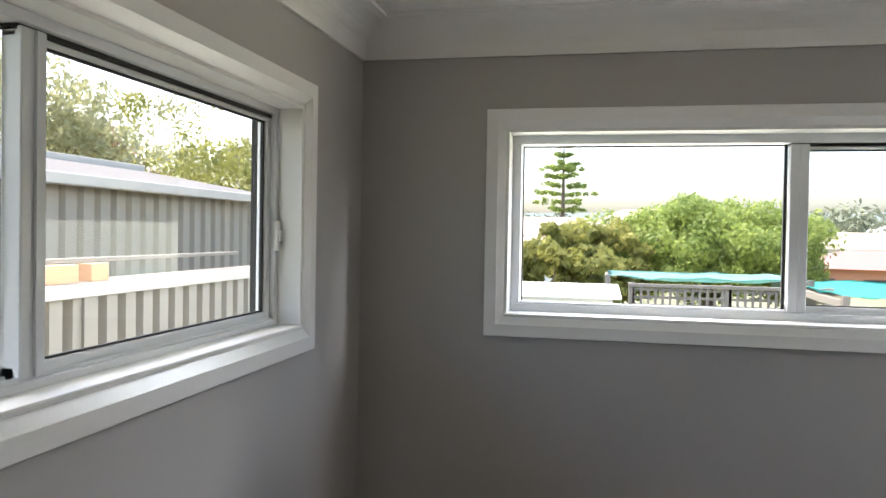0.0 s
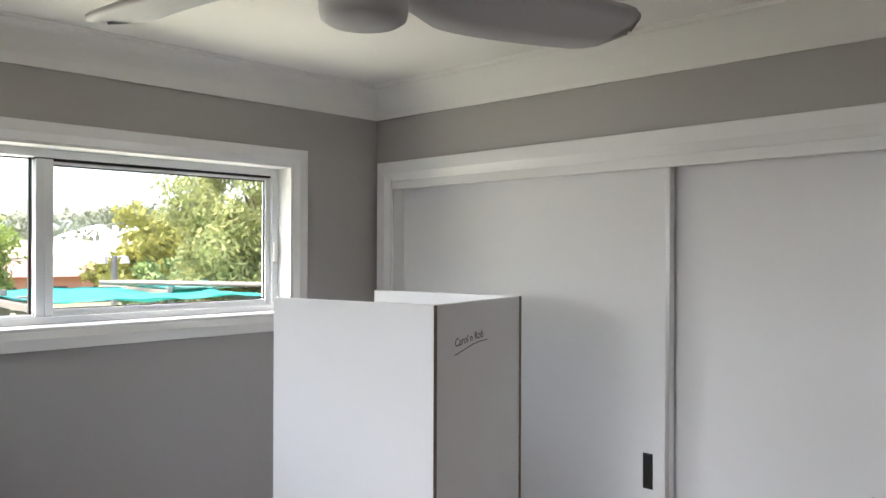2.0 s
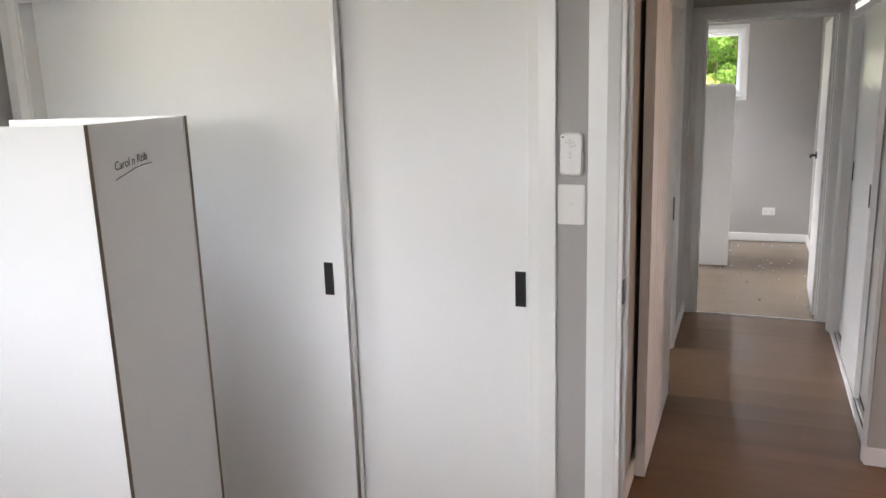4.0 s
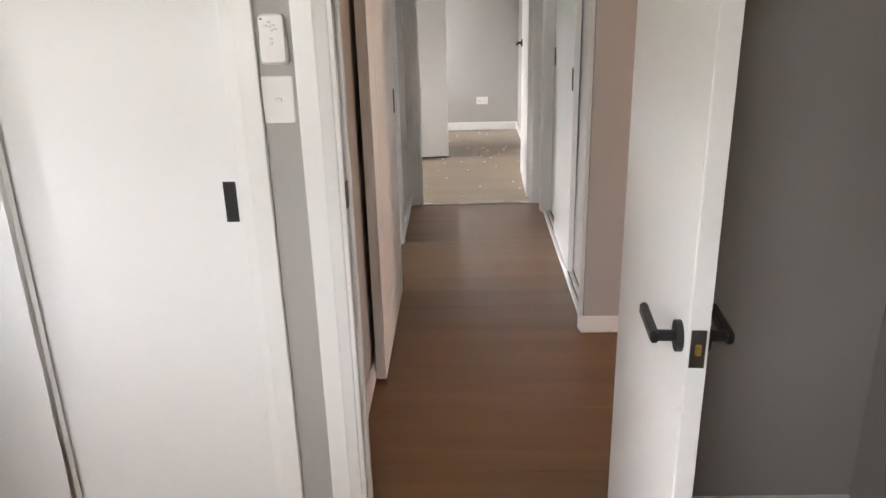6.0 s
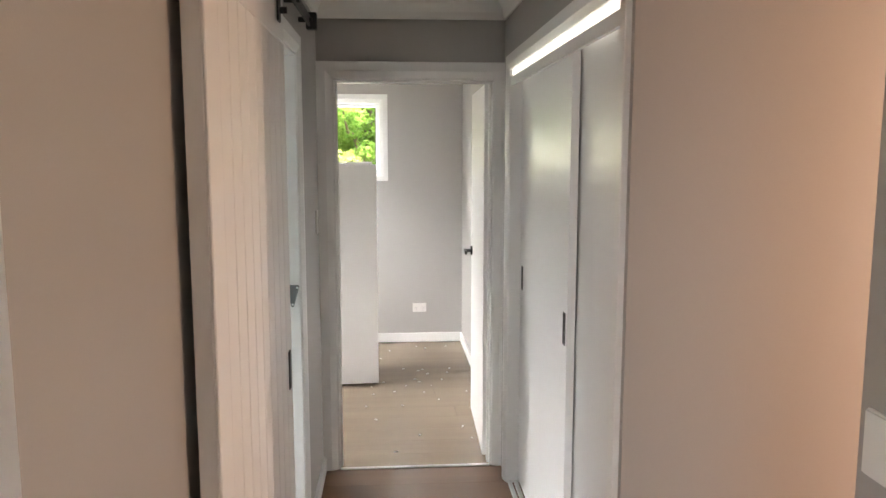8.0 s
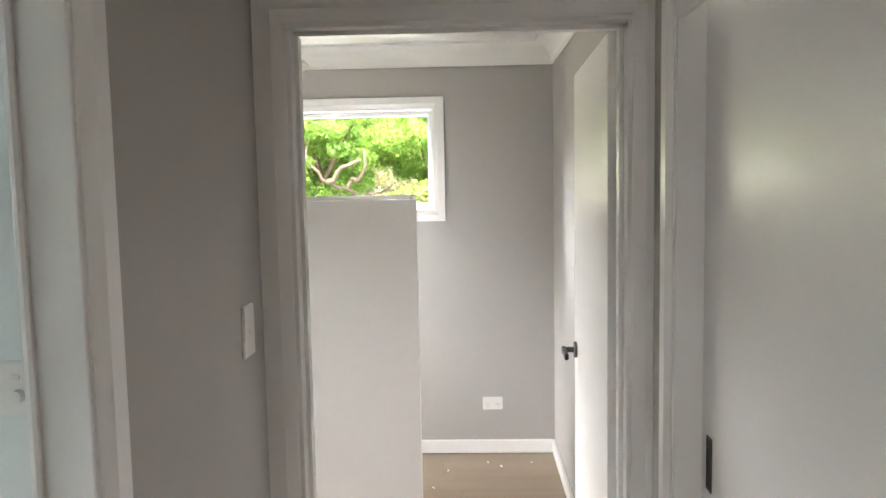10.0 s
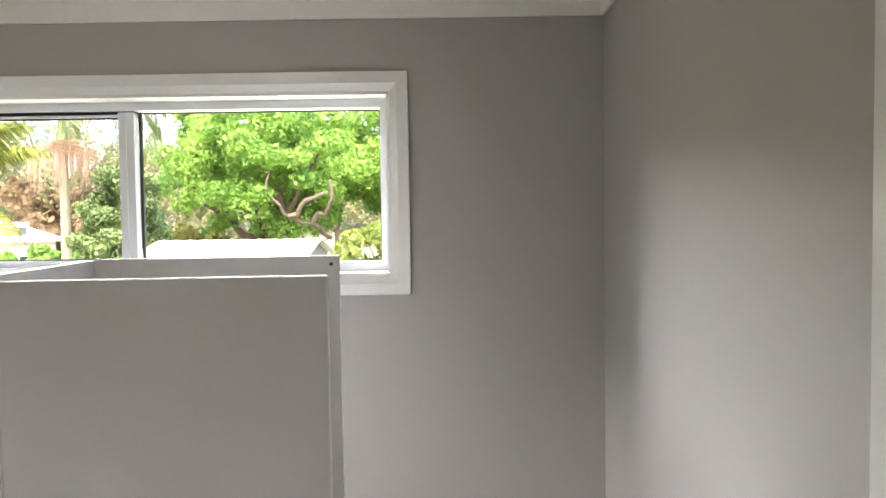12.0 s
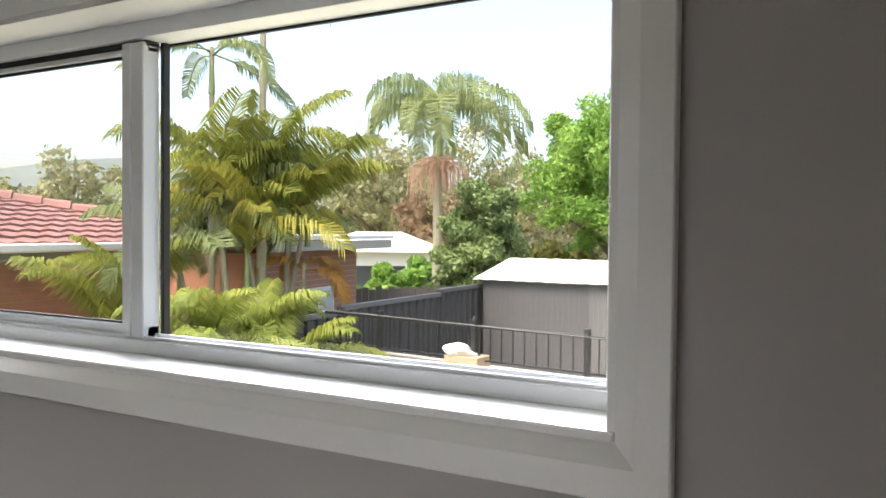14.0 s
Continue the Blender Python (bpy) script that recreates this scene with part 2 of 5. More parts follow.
def cornice(name, x0, x1, y0, y1, top, size, m=None):
    """A coved plaster cornice round a room, with a bead along each edge."""
    prof = [(0.0, top - size), (0.010, top - size), (0.014, top - size * 0.88)]
    for i in range(1, 8):
        a = radians(90 * i / 8)
        prof.append((0.014 + (size * 0.86 - 0.014) * (1 - math.cos(a)), top - size * 0.88 + (size * 0.78) * math.sin(a)))
    prof += [(size * 0.86, top - size * 0.10), (size * 0.90, top - size * 0.10), (size * 0.93, top - size * 0.03), (size, top - size * 0.03), (size, top + 0.01)]
    bm = bmesh.new()
    loops = [[bm.verts.new((sx(d), sy(d), z)) for sx, sy in (
        (lambda d: x0 + d, lambda d: y0 + d), (lambda d: x1 - d, lambda d: y0 + d), (lambda d: x1 - d, lambda d: y1 - d), (lambda d: x0 + d, lambda d: y1 - d))] for d, z in prof]
    for a, b in zip(loops, loops[1:]):
        for i in range(4):
            bm.faces.new((a[i], a[(i + 1) % 4], b[(i + 1) % 4], b[i]))
    bmesh.ops.recalc_face_normals(bm, faces=bm.faces)
    return structure(name, bm, CEIL, "white coved plaster cornice", "cornice", m)


def skirting(name, x0, x1, y0, y1, m=None, h=0.085):
    """A run of white skirting with an eased top."""
    bm = bmesh.new()
    box(bm, x0, x1, y0, y1, 0.004, h, 0.005, 2)
    return structure(name, bm, WHITE, "white painted skirting board", "skirting", m)


def casing(parent, u0, u1, z0, z1, w, t, place, closed=False):
    """Mitred architraves round an opening, thinning towards it; place(u, h, z) gives the point."""
    prof = [(0.0, 0.0), (0.0, t - 0.002), (0.002, t), (0.60 * w, t), (0.66 * w, t * 0.90), (w - 0.004, t * 0.52), (w, t * 0.40), (w, 0.0)]
    low = 1 if closed else 0

    def corner(k, s):
        return ((u0 + s, z0 + s * low), (u0 + s, z1 - s), (u1 - s, z1 - s), (u1 - s, z0 + s * low))[k % 4]

    for k in range(4 if closed else 3):
        bm = bmesh.new()
        rows = [[bm.verts.new(place(*(lambda c: (c[0], h, c[1]))(corner(k + e, s)))) for e in (0, 1)] for s, h in prof]
        for a, b in zip(rows, rows[1:]):
            bm.faces.new((a[0], a[1], b[1], b[0]))
        bmesh.ops.recalc_face_normals(bm, faces=bm.faces)
        part("architrave", bm, WHITE, parent)


# ---- camera-side rooms: shell ----
TOP = 2.398
WIN = (0.948, 1.393, 2.108)          # half width, foot and head of a window's outer trim
LIP = 0.062
HALL = pose(5.06, 0, 0, 0, 0, -0.6)  # the hall is turned slightly to fit the camera's view


def hole(c):
    return (c - WIN[0] + LIP - 0.012, c + WIN[0] - LIP + 0.012, WIN[1] + LIP - 0.012, WIN[2] - LIP + 0.012)


wall_y("wall_west", -1.073, -0.94, -1.42, 2.61, [hole(1.040)])
wall_x("wall_north", -0.94, 1.75, 2.43, 2.61, [hole(0.426)])
wall_y("wall_robe", 1.75, 1.85, -1.42, 2.61, [(0.40, 2.335, -0.05, 2.015), (-0.63, 0.162, -0.05, 2.02)])
wall_x("wall_south", -0.94, 1.75, -1.42, -1.30)
structure("wardrobe_recess", boxes((1.85, 2.40, 2.36, 2.44, 0, 2.44), (1.85, 2.40, 0.31, 0.39, 0, 2.44), (2.40, 2.46, 0.31, 2.44, 0, 2.44)), WALL, "plain inner walls of the built-in wardrobe", "wall")
CEIL_TILT = pose(0, 2.43, TOP, 0.65) @ pose(0, -2.43, -TOP)  # ceiling tilted so that the cornice line fits the camera's view
structure("ceiling_bedroom", boxes((-1.072, 1.85, -1.42, 2.61, TOP, TOP + 0.05)), CEIL, "flat white plasterboard ceiling", "ceiling", CEIL_TILT)
cornice("cornice_bedroom", -0.94, 1.75, -1.30, 2.43, TOP, 0.122, CEIL_TILT)

# unseen board, added to keep high sky and sun off the west window
structure("sky_block_west", boxes((-1.90, -1.070, -1.6, 2.9, 2.40, 2.46)), CEIL, "plain white board added unseen over the west wall to block sky light", "eave")

# hall, askew
NY, SY = 0.188, -0.735
wall_x("wall_hall_north", -3.24, 0.06, NY, NY + 0.075, [(-1.68, -0.805, -0.05, 2.02)], m=HALL)
wall_x("wall_hall_south", -2.04, 0.06, SY - 0.10, SY, [(-1.955, -0.19, -0.05, 2.03)], m=HALL)
wall_y("wall_passage_east", -2.04, -1.94, -4.2, SY - 0.10, m=HALL)
wall_x("wall_hall_stub", -3.23, -3.0, -0.82, -0.705, m=HALL)
# unseen doorway and room, added to let a warm lamp shine into the passage
wall_y("wall_passage_west", -3.13, -3.0, -4.2, -0.82, [(-2.85, -1.75, -0.05, 2.03)], m=HALL)
structure("wall_lamp_room", boxes((-4.35, -4.25, -3.3, -1.5, 0, 2.44), (-4.25, -3.13, -3.3, -3.2, 0, 2.44), (-4.25, -3.13, -1.6, -1.5, 0, 2.44), (-4.35, -3.13, -3.3, -1.5, TOP, TOP + 0.05), (-4.35, -3.0, -3.3, -1.5, -0.05, -0.002)), WALL, "plain walls of an unseen room added round a warm lamp", "wall", HALL)
# end wall out of view, its opening made for the warm lamp behind it
wall_x("wall_passage_end", -3.13, -1.94, -4.32, -4.2, [(-2.86, -2.16, 0.3, 2.1)], m=HALL)
structure("wardrobe_recess_hall", boxes((-2.0, -0.1, -1.42, -1.36, 0, 2.44), (-0.16, -0.10, -1.36, SY - 0.1, 0, 2.44)), WALL, "plain inner walls of the hall wardrobe", "wall", HALL)
structure("ceiling_hall", boxes((-3.24, 0.06, -4.3, NY + 0.09, TOP, TOP + 0.05)), CEIL, "flat white plasterboard ceiling", "ceiling", HALL)
cornice("cornice_hall", -3.21, 0.0, SY, NY, TOP, 0.125, HALL)

# bathroom behind the barn door
wall_y("wall_bathroom_east", 4.285, 4.385, 0.276, 3.0, mat=TILEWALL)
wall_y("wall_bathroom_west", 2.50, 2.60, 0.33, 3.0, mat=TILEWALL)
# opening is unseen, sized to set how bright the bathroom looks
wall_x("wall_bathroom_north", 2.60, 4.285, 2.9, 3.0, [(2.85, 3.55, 1.3, 1.95)], mat=TILEWALL)
structure("ceiling_bathroom", boxes((2.50, 4.385, 0.282, 3.0, TOP, TOP + 0.05)), CEIL, "flat white bathroom ceiling", "ceiling")
structure("floor_bathroom", boxes((2.50, 4.385, 0.28, 3.0, -0.05, 0.0)), TILEWALL, "pale bathroom floor", "floor")

# second bedroom
DX = 5.072
wall_y("wall_door", DX, DX + 0.10, -0.93, 3.03, [(-0.695, 0.123, -0.05, 2.02)])
wall_y("wall_east", 7.708, 7.89, -0.97, 3.03, [hole(0.783)])
wall_x("wall_south_second", DX + 0.10, 7.708, -0.97, -0.792)
# this opening is never in view, added to let light onto the east wall
wall_x("wall_north_second", DX + 0.10, 7.708, 2.85, 3.03, [hole(6.45)])
structure("ceiling_second", boxes((DX, 7.89, -0.97, 3.03, TOP, TOP + 0.05)), CEIL, "flat white plasterboard ceiling", "ceiling")
cornice("cornice_second", DX + 0.10, 7.708, -0.792, 2.85, TOP, 0.122)

# skirtings
skirting("skirting_a", -0.94, 1.75, 2.414, 2.43)
skirting("skirting_b", -0.94, -0.924, -1.30, 2.414)
skirting("skirting_c", 1.734, 1.75, -1.30, -0.70)
skirting("skirting_d", 7.692, 7.708, -0.776, 2.85)
skirting("skirting_e", DX + 0.10, 7.708, -0.792, -0.776)
skirting("skirting_f", -3.18, -1.75, NY - 0.016, NY, HALL)
skirting("skirting_g", -0.73, -0.02, NY - 0.016, NY, HALL)
skirting("skirting_h", -2.056, -2.04, -4.2, SY + 0.015, HALL)
skirting("skirting_i", -2.04, -2.02, SY, SY + 0.015, HALL)
skirting("skirting_j", -3.18, -3.0, -0.705, -0.689, HALL)

# ---- windows ----


def sheet(u0, u1, v, z0, z1):
    """One sheet of glass, facing the room."""
    bm = bmesh.new()
    bm.faces.new([bm.verts.new(q) for q in ((u0, v, z0), (u1, v, z0), (u1, v, z1), (u0, v, z1))])
    return bm


def window(name, m, flip, fitted=False):
    """A sliding window: trim, deep reveal, fixed pane and sash. u runs along the wall, v outwards."""
    w, z0, z1 = WIN
    s = -1 if flip else 1
    ob = thing(name, m, "white aluminium sliding window with wide white architrave", "window", "", "structure")
    t = 0.020
    i = w - LIP
    a, b = z0 + LIP, z1 - LIP

    casing(ob, -w, w, z0, z1, LIP, t, lambda u, h, z: (u, -h, z), True)
    # window_1 is shallower, with a slimmer frame, to fit the camera's view
    d = 0.080 if fitted else 0.105
    part("sill", boxes((-i, i, -0.010, d, a - 0.002, a + 0.010), bev=0.003), WHITE, ob)
    part("reveal", boxes((-i, i, -0.006, d, b - 0.010, b + 0.002), bev=0.001), WHITE, ob)
    part("reveal", boxes((-i - 0.002, -i + 0.010, -0.006, d, a + 0.010, b - 0.010), bev=0.001), WHITE, ob)
    part("reveal", boxes((i - 0.010, i + 0.002, -0.006, d, a + 0.010, b - 0.010), bev=0.001), WHITE, ob)
    a, b, i = a + 0.010, b - 0.010, i - 0.010
    # outer frame
    f = 0.018 if fitted else 0.028
    part("frame", boxes((-i, i, d - 0.02, d + 0.052, b - f, b), (-i, i, d - 0.02, d + 0.052, a, a + f - 0.004), (-i, -i + f, d - 0.019, d + 0.051, a + f - 0.004, b - f), (i - f, i, d - 0.019, d + 0.051, a + f - 0.004, b - f), bev=0.001), ALU, ob)
    part("track", boxes((-i + f, i - f, d + 0.012, d + 0.016, a + f - 0.004, a + f + 0.004), (-i + f, i - f, d - 0.012, d - 0.009, a + f - 0.004, a + f + 0.002)), ALU, ob)
    # fixed pane on one side with its gasket
    p0, p1 = sorted((s * (-i + f), s * 0.018))
    part("gasket", boxes((p0, p1, d + 0.038, d + 0.044, b - f - 0.004, b - f), (p0, p1, d + 0.038, d + 0.044, a + f - 0.004, a + f - 0.001), (p0, p0 + 0.004, d + 0.038, d + 0.044, a + f, b - f), (p1 - 0.006, p1, d + 0.038, d + 0.044, a + f, b - f)), RUBBER, ob)
    pane = part("pane", sheet(p0, p1, d + 0.040, a + f, b - f), GLASS, ob)
    pane.visible_shadow = False
    # sliding sash with its stiles and rails
    q0, q1 = sorted((s * -0.028, s * (i - f + 0.004)))
    e0, e1 = d - 0.004, d + 0.022
    sash = part("sash", boxes((q0, q1, e0, e1, b - f - 0.020, b - f - 0.010), (q0, q1, e0, e1, a + f - 0.002, a + f + 0.018), (min(s * -0.028, s * 0.026), max(s * -0.028, s * 0.026), e0 - 0.010, e1 + 0.001, a + f - 0.003, b - f - 0.004), (min(s * (i - f - 0.022), s * (i - f + 0.004)), max(s * (i - f - 0.022), s * (i - f + 0.004)), e0 - 0.001, e1 + 0.001, a + f - 0.0025, b - f - 0.0095), bev=0.002), ALU, ob)
    g0, g1 = sorted((s * 0.026, s * (i - f - 0.022)))
    zb, zt = a + f + 0.018, b - f - 0.020
    part("gasket", boxes((g0, g1, e0 + 0.008, e0 + 0.014, zt - 0.005, zt), (g0, g1, e0 + 0.008, e0 + 0.014, zb, zb + 0.004), (g0, g0 + 0.004, e0 + 0.008, e0 + 0.014, zb, zt), (g1 - 0.004, g1, e0 + 0.008, e0 + 0.014, zb, zt)), RUBBER, ob)
    part("brush_seal", boxes((q0, q1, e0 - 0.002, e1, b - f - 0.010, b - f - 0.0005)), RUBBER, ob)
    part("brush_seal", boxes((s * -0.033 - 0.0045, s * -0.033 + 0.0045, d + 0.024, d + 0.037, a + f - 0.002, b - f)), RUBBER, ob)
    if fitted:
        # dark strips: the jamb's imitates shade outside the sash, the head's is a seal
        j0, j1 = sorted((s * (i - f - 0.003), s * (i - f)))
        part("seal_and_shade_strip", boxes((j0, j1, e1 + 0.002, d + 0.049, a + f, b - f - 0.004)), RUBBER, ob)
        part("seal_and_shade_strip", boxes((q0, j0, e1 + 0.002, d + 0.034, b - f - 0.004, b - f - 0.001)), RUBBER, ob)
        k0, k1 = sorted((s * (i - f - 0.030), s * (i - f - 0.0255)))
        part("gasket", boxes((k0, k1, e0 + 0.007, e0 + 0.015, zb + 0.004, zt - 0.005)), RUBBER, ob)
    sp = part("pane", sheet(g0, g1, e0 + 0.010, zb, zt), GLASS, ob)
    sp.visible_shadow = False
    part("mullion_groove", boxes((s * 0.002 - 0.003, s * 0.002 + 0.003, e0 - 0.015, e0 - 0.0095, a + f, b - f - 0.006)), ALU, ob)
    bm = bmesh.new()
    u = s * (i - 0.016)
    box(bm, u - 0.009, u + 0.009, d - 0.031, d - 0.019, 1.66, 1.74, 0.003)
    box(bm, u - 0.004, u + 0.004, d - 0.038, d - 0.031, 1.685, 1.715, 0.002)
    part("latch", bm, PLASTIC, ob, "white plastic sash latch")
    return ob


window("window_1", pose(-0.94, 1.040, 0, 0, 0, 90), False, True)
window("window_2", pose(0.426, 2.43, 0, 0, 0, 0), False)
# unseen window, added so that the second bedroom gets light from the north
window("unseen_window_4", pose(6.45, 2.85, 0, 0, 0, 0), False)
window("window_3", pose(7.708, 0.783, 0, 0, 0, -90), True)

# ---- doors and their frames ----


def lever(parent, u, v, z, side, name="lever_handle"):
    """A round rose with a flat lever that turns back towards the hinge."""
    bm = bmesh.new()
    tube(bm, (u, v, z), (u, v + side * 0.010, z), 0.028, n=24)
    tube(bm, (u, v, z), (u, v + side * 0.052, z), 0.010, n=14)
    y0, y1 = sorted((v + side * 0.042, v + side * 0.056))
    box(bm, u - 0.012, u + 0.115, y0, y1, z - 0.011, z + 0.011, 0.003, 2)
    return part(name, bm, BLACK, parent, "matt black lever handle on a round rose")


def leaf(name, m, width, label, side=-1):
    """A flush door leaf from its hinge (u = 0) to its latch edge, 35 mm thick, standing ajar."""
    ob = thing(name, m, label, "door", "", "structure")
    bm = bmesh.new()
    box(bm, 0.0, width, -0.0175, 0.0175, 0.012, 1.980, 0.002, 2)
    part("leaf", bm, DOORPAINT, ob)
    for z in (0.25, 1.05, 1.80):
        bm = bmesh.new()
        tube(bm, (-0.004, side * 0.020, z - 0.045), (-0.004, side * 0.020, z + 0.045), 0.006)
        box(bm, -0.003, -0.0005, min(side * 0.018, side * -0.014), max(side * 0.018, side * -0.014), z - 0.045, z + 0.045)
        part("hinge", bm, BARE, ob)
    bm = bmesh.new()
    box(bm, width - 0.0005, width + 0.0015, -0.0125, 0.0125, 0.945, 1.015, 0.0005)
    plate = part("latch_plate", bm, STEEL, ob, "steel latch face plate")
    bm = bmesh.new()
    box(bm, width + 0.001, width + 0.008, -0.005, 0.005, 0.97, 0.99, 0.002)
    part("latch_bolt", bm, BRASS, plate)
    return ob


LEAF1 = 175.7
d1 = leaf("door_1", pose(1.742, -0.598, 0, 0, 0, LEAF1), 0.755, "white flush door standing wide open with black levers", 1)
for side in (-1, 1):
    bm = bmesh.new()
    tube(bm, (0.705, side * 0.0175, 0.98), (0.705, side * 0.0275, 0.98), 0.028, n=24)
    tube(bm, (0.705, side * 0.0175, 0.98), (0.705, side * 0.068, 0.98), 0.010, n=14)
    box(bm, 0.590, 0.717, min(side * 0.056, side * 0.070), max(side * 0.056, side * 0.070), 0.969, 0.991, 0.003, 2)
    part("lever_handle", bm, BLACK, d1, "matt black lever handle on a round rose")
d2 = leaf("door_2", pose(5.178, -0.668, 0, 0, 0, -1.7), 0.775, "white flush door opened back against the wall, black levers")
for side in (-1, 1):
    bm = bmesh.new()
    tube(bm, (0.712, side * 0.0175, 1.035), (0.712, side * 0.0275, 1.035), 0.028, n=24)
    tube(bm, (0.712, side * 0.0175, 1.035), (0.712, side * 0.068, 1.035), 0.010, n=14)
    box(bm, 0.597, 0.724, min(side * 0.056, side * 0.070), max(side * 0.056, side * 0.070), 1.024, 1.046, 0.003, 2)
    part("lever_handle", bm, BLACK, d2, "matt black lever handle on a round rose")


def door_frame(name, x0, x1, y0, y1, head, m=None, trim=0.068, both=True, hinge_high=False):
    """Jambs, stops and architraves of an opening in a wall x0 to x1 thick, from y0 to y1."""
    ob = thing(name, m or Matrix(), "white painted door frame with wide architraves", "door frame", "", "structure")
    e = 0.020
    part("jamb", boxes((x0 - 0.004, x1 + 0.004, y0, y0 + e, 0.002, head), bev=0.002), WHITE, ob)
    part("jamb", boxes((x0 - 0.004, x1 + 0.004, y1 - e, y1, 0.002, head), bev=0.002), WHITE, ob)
    part("head", boxes((x0 - 0.004, x1 + 0.004, y0, y1, head, head + e), bev=0.002), WHITE, ob)
    c = (x0 + x1) / 2
    part("stop", boxes((c - 0.016, c + 0.016, y0 + e, y0 + e + 0.011, 0.002, head), (c - 0.016, c + 0.016, y1 - e - 0.011, y1 - e, 0.002, head), (c - 0.016, c + 0.016, y0 + e, y1 - e, head - 0.011, head), bev=0.001), WHITE, ob)
    faces = [(x0 - 0.018, x0 - 0.0005)] + ([(x1 + 0.0005, x1 + 0.018)] if both else [])
    for a, b in faces:
        side = -1 if a < x0 else 1
        face = x0 - 0.0005 if a < x0 else x1 + 0.0005
        casing(ob, y0 + 0.008 - trim, y1 - 0.008 + trim, 0.002, head + 0.012 + trim, trim, 0.018, lambda u, h, z: (face + side * h, u, z))
    return ob


f1 = door_frame("door_frame_1", 1.75, 1.85, -0.63, 0.162, 1.998, trim=0.086)
part("strike_plate", boxes((1.756, 1.790, 0.1385, 0.1425, 1.00, 1.07), bev=0.001), STEEL, f1, "steel strike plate")
f2 = door_frame("door_frame_2", DX, DX + 0.10, -0.695, 0.123, 1.985, trim=0.076)
tagged(part("threshold_strip", boxes((5.062, 5.086, -0.675, 0.103, 0.0, 0.006), bev=0.002), BARE), "thin aluminium floor trim across the doorway", "floor trim", "", "structure")

# bathroom doorway, askew like the hall: built along x
bf = thing("door_frame_3", HALL, "white lined doorway to the bathroom", "door frame", "", "structure")
part("jamb", boxes((-0.825, -0.805, NY - 0.004, NY + 0.078, 0.002, 2.0), bev=0.002), WHITE, bf)
part("jamb", boxes((-1.68, -1.66, NY - 0.004, NY + 0.078, 0.002, 2.0), bev=0.002), WHITE, bf)
part("head", boxes((-1.68, -0.805, NY - 0.004, NY + 0.078, 2.0, 2.02), bev=0.002), WHITE, bf)
casing(bf, -1.736, -0.749, 0.002, 2.078, 0.068, 0.018, lambda u, h, z: (u, NY - 0.0005 - h, z))
part("quad_bead", boxes((-0.839, -0.825, NY + 0.064, NY + 0.077, 0.002, 2.0), bev=0.004), WHITE, bf)
bm = bmesh.new()
tri = [(-0.028, 0.036), (0.028, 0.036), (0.004, -0.052), (-0.004, -0.052)]
vs = [bm.verts.new((-0.8255, NY + 0.027 + a, 1.086 + b)) for a, b in tri]
fc = bm.faces.new(vs)
ex = bmesh.ops.extrude_face_region(bm, geom=[fc])["geom"]
bmesh.ops.translate(bm, verts=[v for v in ex if isinstance(v, bmesh.types.BMVert)], vec=(-0.012, 0, 0))
bmesh.ops.recalc_face_normals(bm, faces=bm.faces)
bmesh.ops.bevel(bm, geom=list(bm.edges), offset=0.003, segments=2, affect="EDGES")
cp = part("catch_plate", bm, STEEL, bf, "three-cornered polished steel catch plate")
for a, b in ((-0.020, 0.027), (0.020, 0.027), (0, -0.040)):
    bm = bmesh.new()
    tube(bm, (-0.837, NY + 0.027 + a, 1.086 + b), (-0.8395, NY + 0.027 + a, 1.086 + b), 0.0042, n=10)
    part("screw", bm, BARE, cp)

# ---- barn door on its rail ----
BX0, BX1, BY = -2.47, -1.53, 0.128
barn = thing("barn_door", HALL @ pose(BX0, BY, 0), "white sliding barn door with grooved panel, hung open", "door")
bw = BX1 - BX0
bm = bmesh.new()
box(bm, 0, bw, 0.006, 0.040, 0.014, 2.09, 0.002)
part("core", bm, DOORPAINT, barn)
for r in ((0, bw, 1.945, 2.09), (0, bw, 0.014, 0.20), (0, 0.10, 0.20, 1.945), (bw - 0.10, bw, 0.20, 1.945)):
    part("frame_board", boxes((r[0], r[1], 0.0, 0.0065, r[2], r[3]), bev=0.002), DOORPAINT, barn)
n = 8
for i in range(n):
    a = 0.10 + (bw - 0.20) * i / n
    part("panel_board", boxes((a + 0.0026, a + (bw - 0.20) / n - 0.0026, 0.001, 0.0062, 0.2005, 1.9445), bev=0.0018), DOORPAINT, barn)
bm = bmesh.new()
box(bm, bw - 0.075, bw - 0.045, -0.004, 0.001, 0.945, 1.06, 0.002)
hp = part("flush_pull", bm, BLACK, barn, "black flush pull")
part("pull_recess", boxes((bw - 0.069, bw - 0.051, -0.0055, -0.0038, 0.957, 1.048)), STEEL, hp)
for u in (0.16, bw - 0.14):
    bm = bmesh.new()
    box(bm, u - 0.019, u + 0.019, -0.011, -0.005, 1.985, 2.225, 0.001)
    hg = part("hanger_strap", bm, BLACK, barn, "black steel hanger strap")
    for z in (2.015, 2.065):
        bm = bmesh.new()
        tube(bm, (u, -0.011, z), (u, -0.030, z), 0.009, n=6)
        part("bolt", bm, BLACK, hg)
    bm = bmesh.new()
    tube(bm, (u, 0.004, 2.217), (u, 0.030, 2.217), 0.036, n=20)
    part("wheel", bm, BLACK, hg)
part("floor_guide", boxes((bw + 0.03, bw + 0.07, 0.0, 0.04, 0.004, 0.05), bev=0.003), BLACK, barn, "small black floor guide")
rail = thing("barn_door_rail", HALL @ pose(0, BY, 0), "black steel sliding door rail on the wall", "door rail")
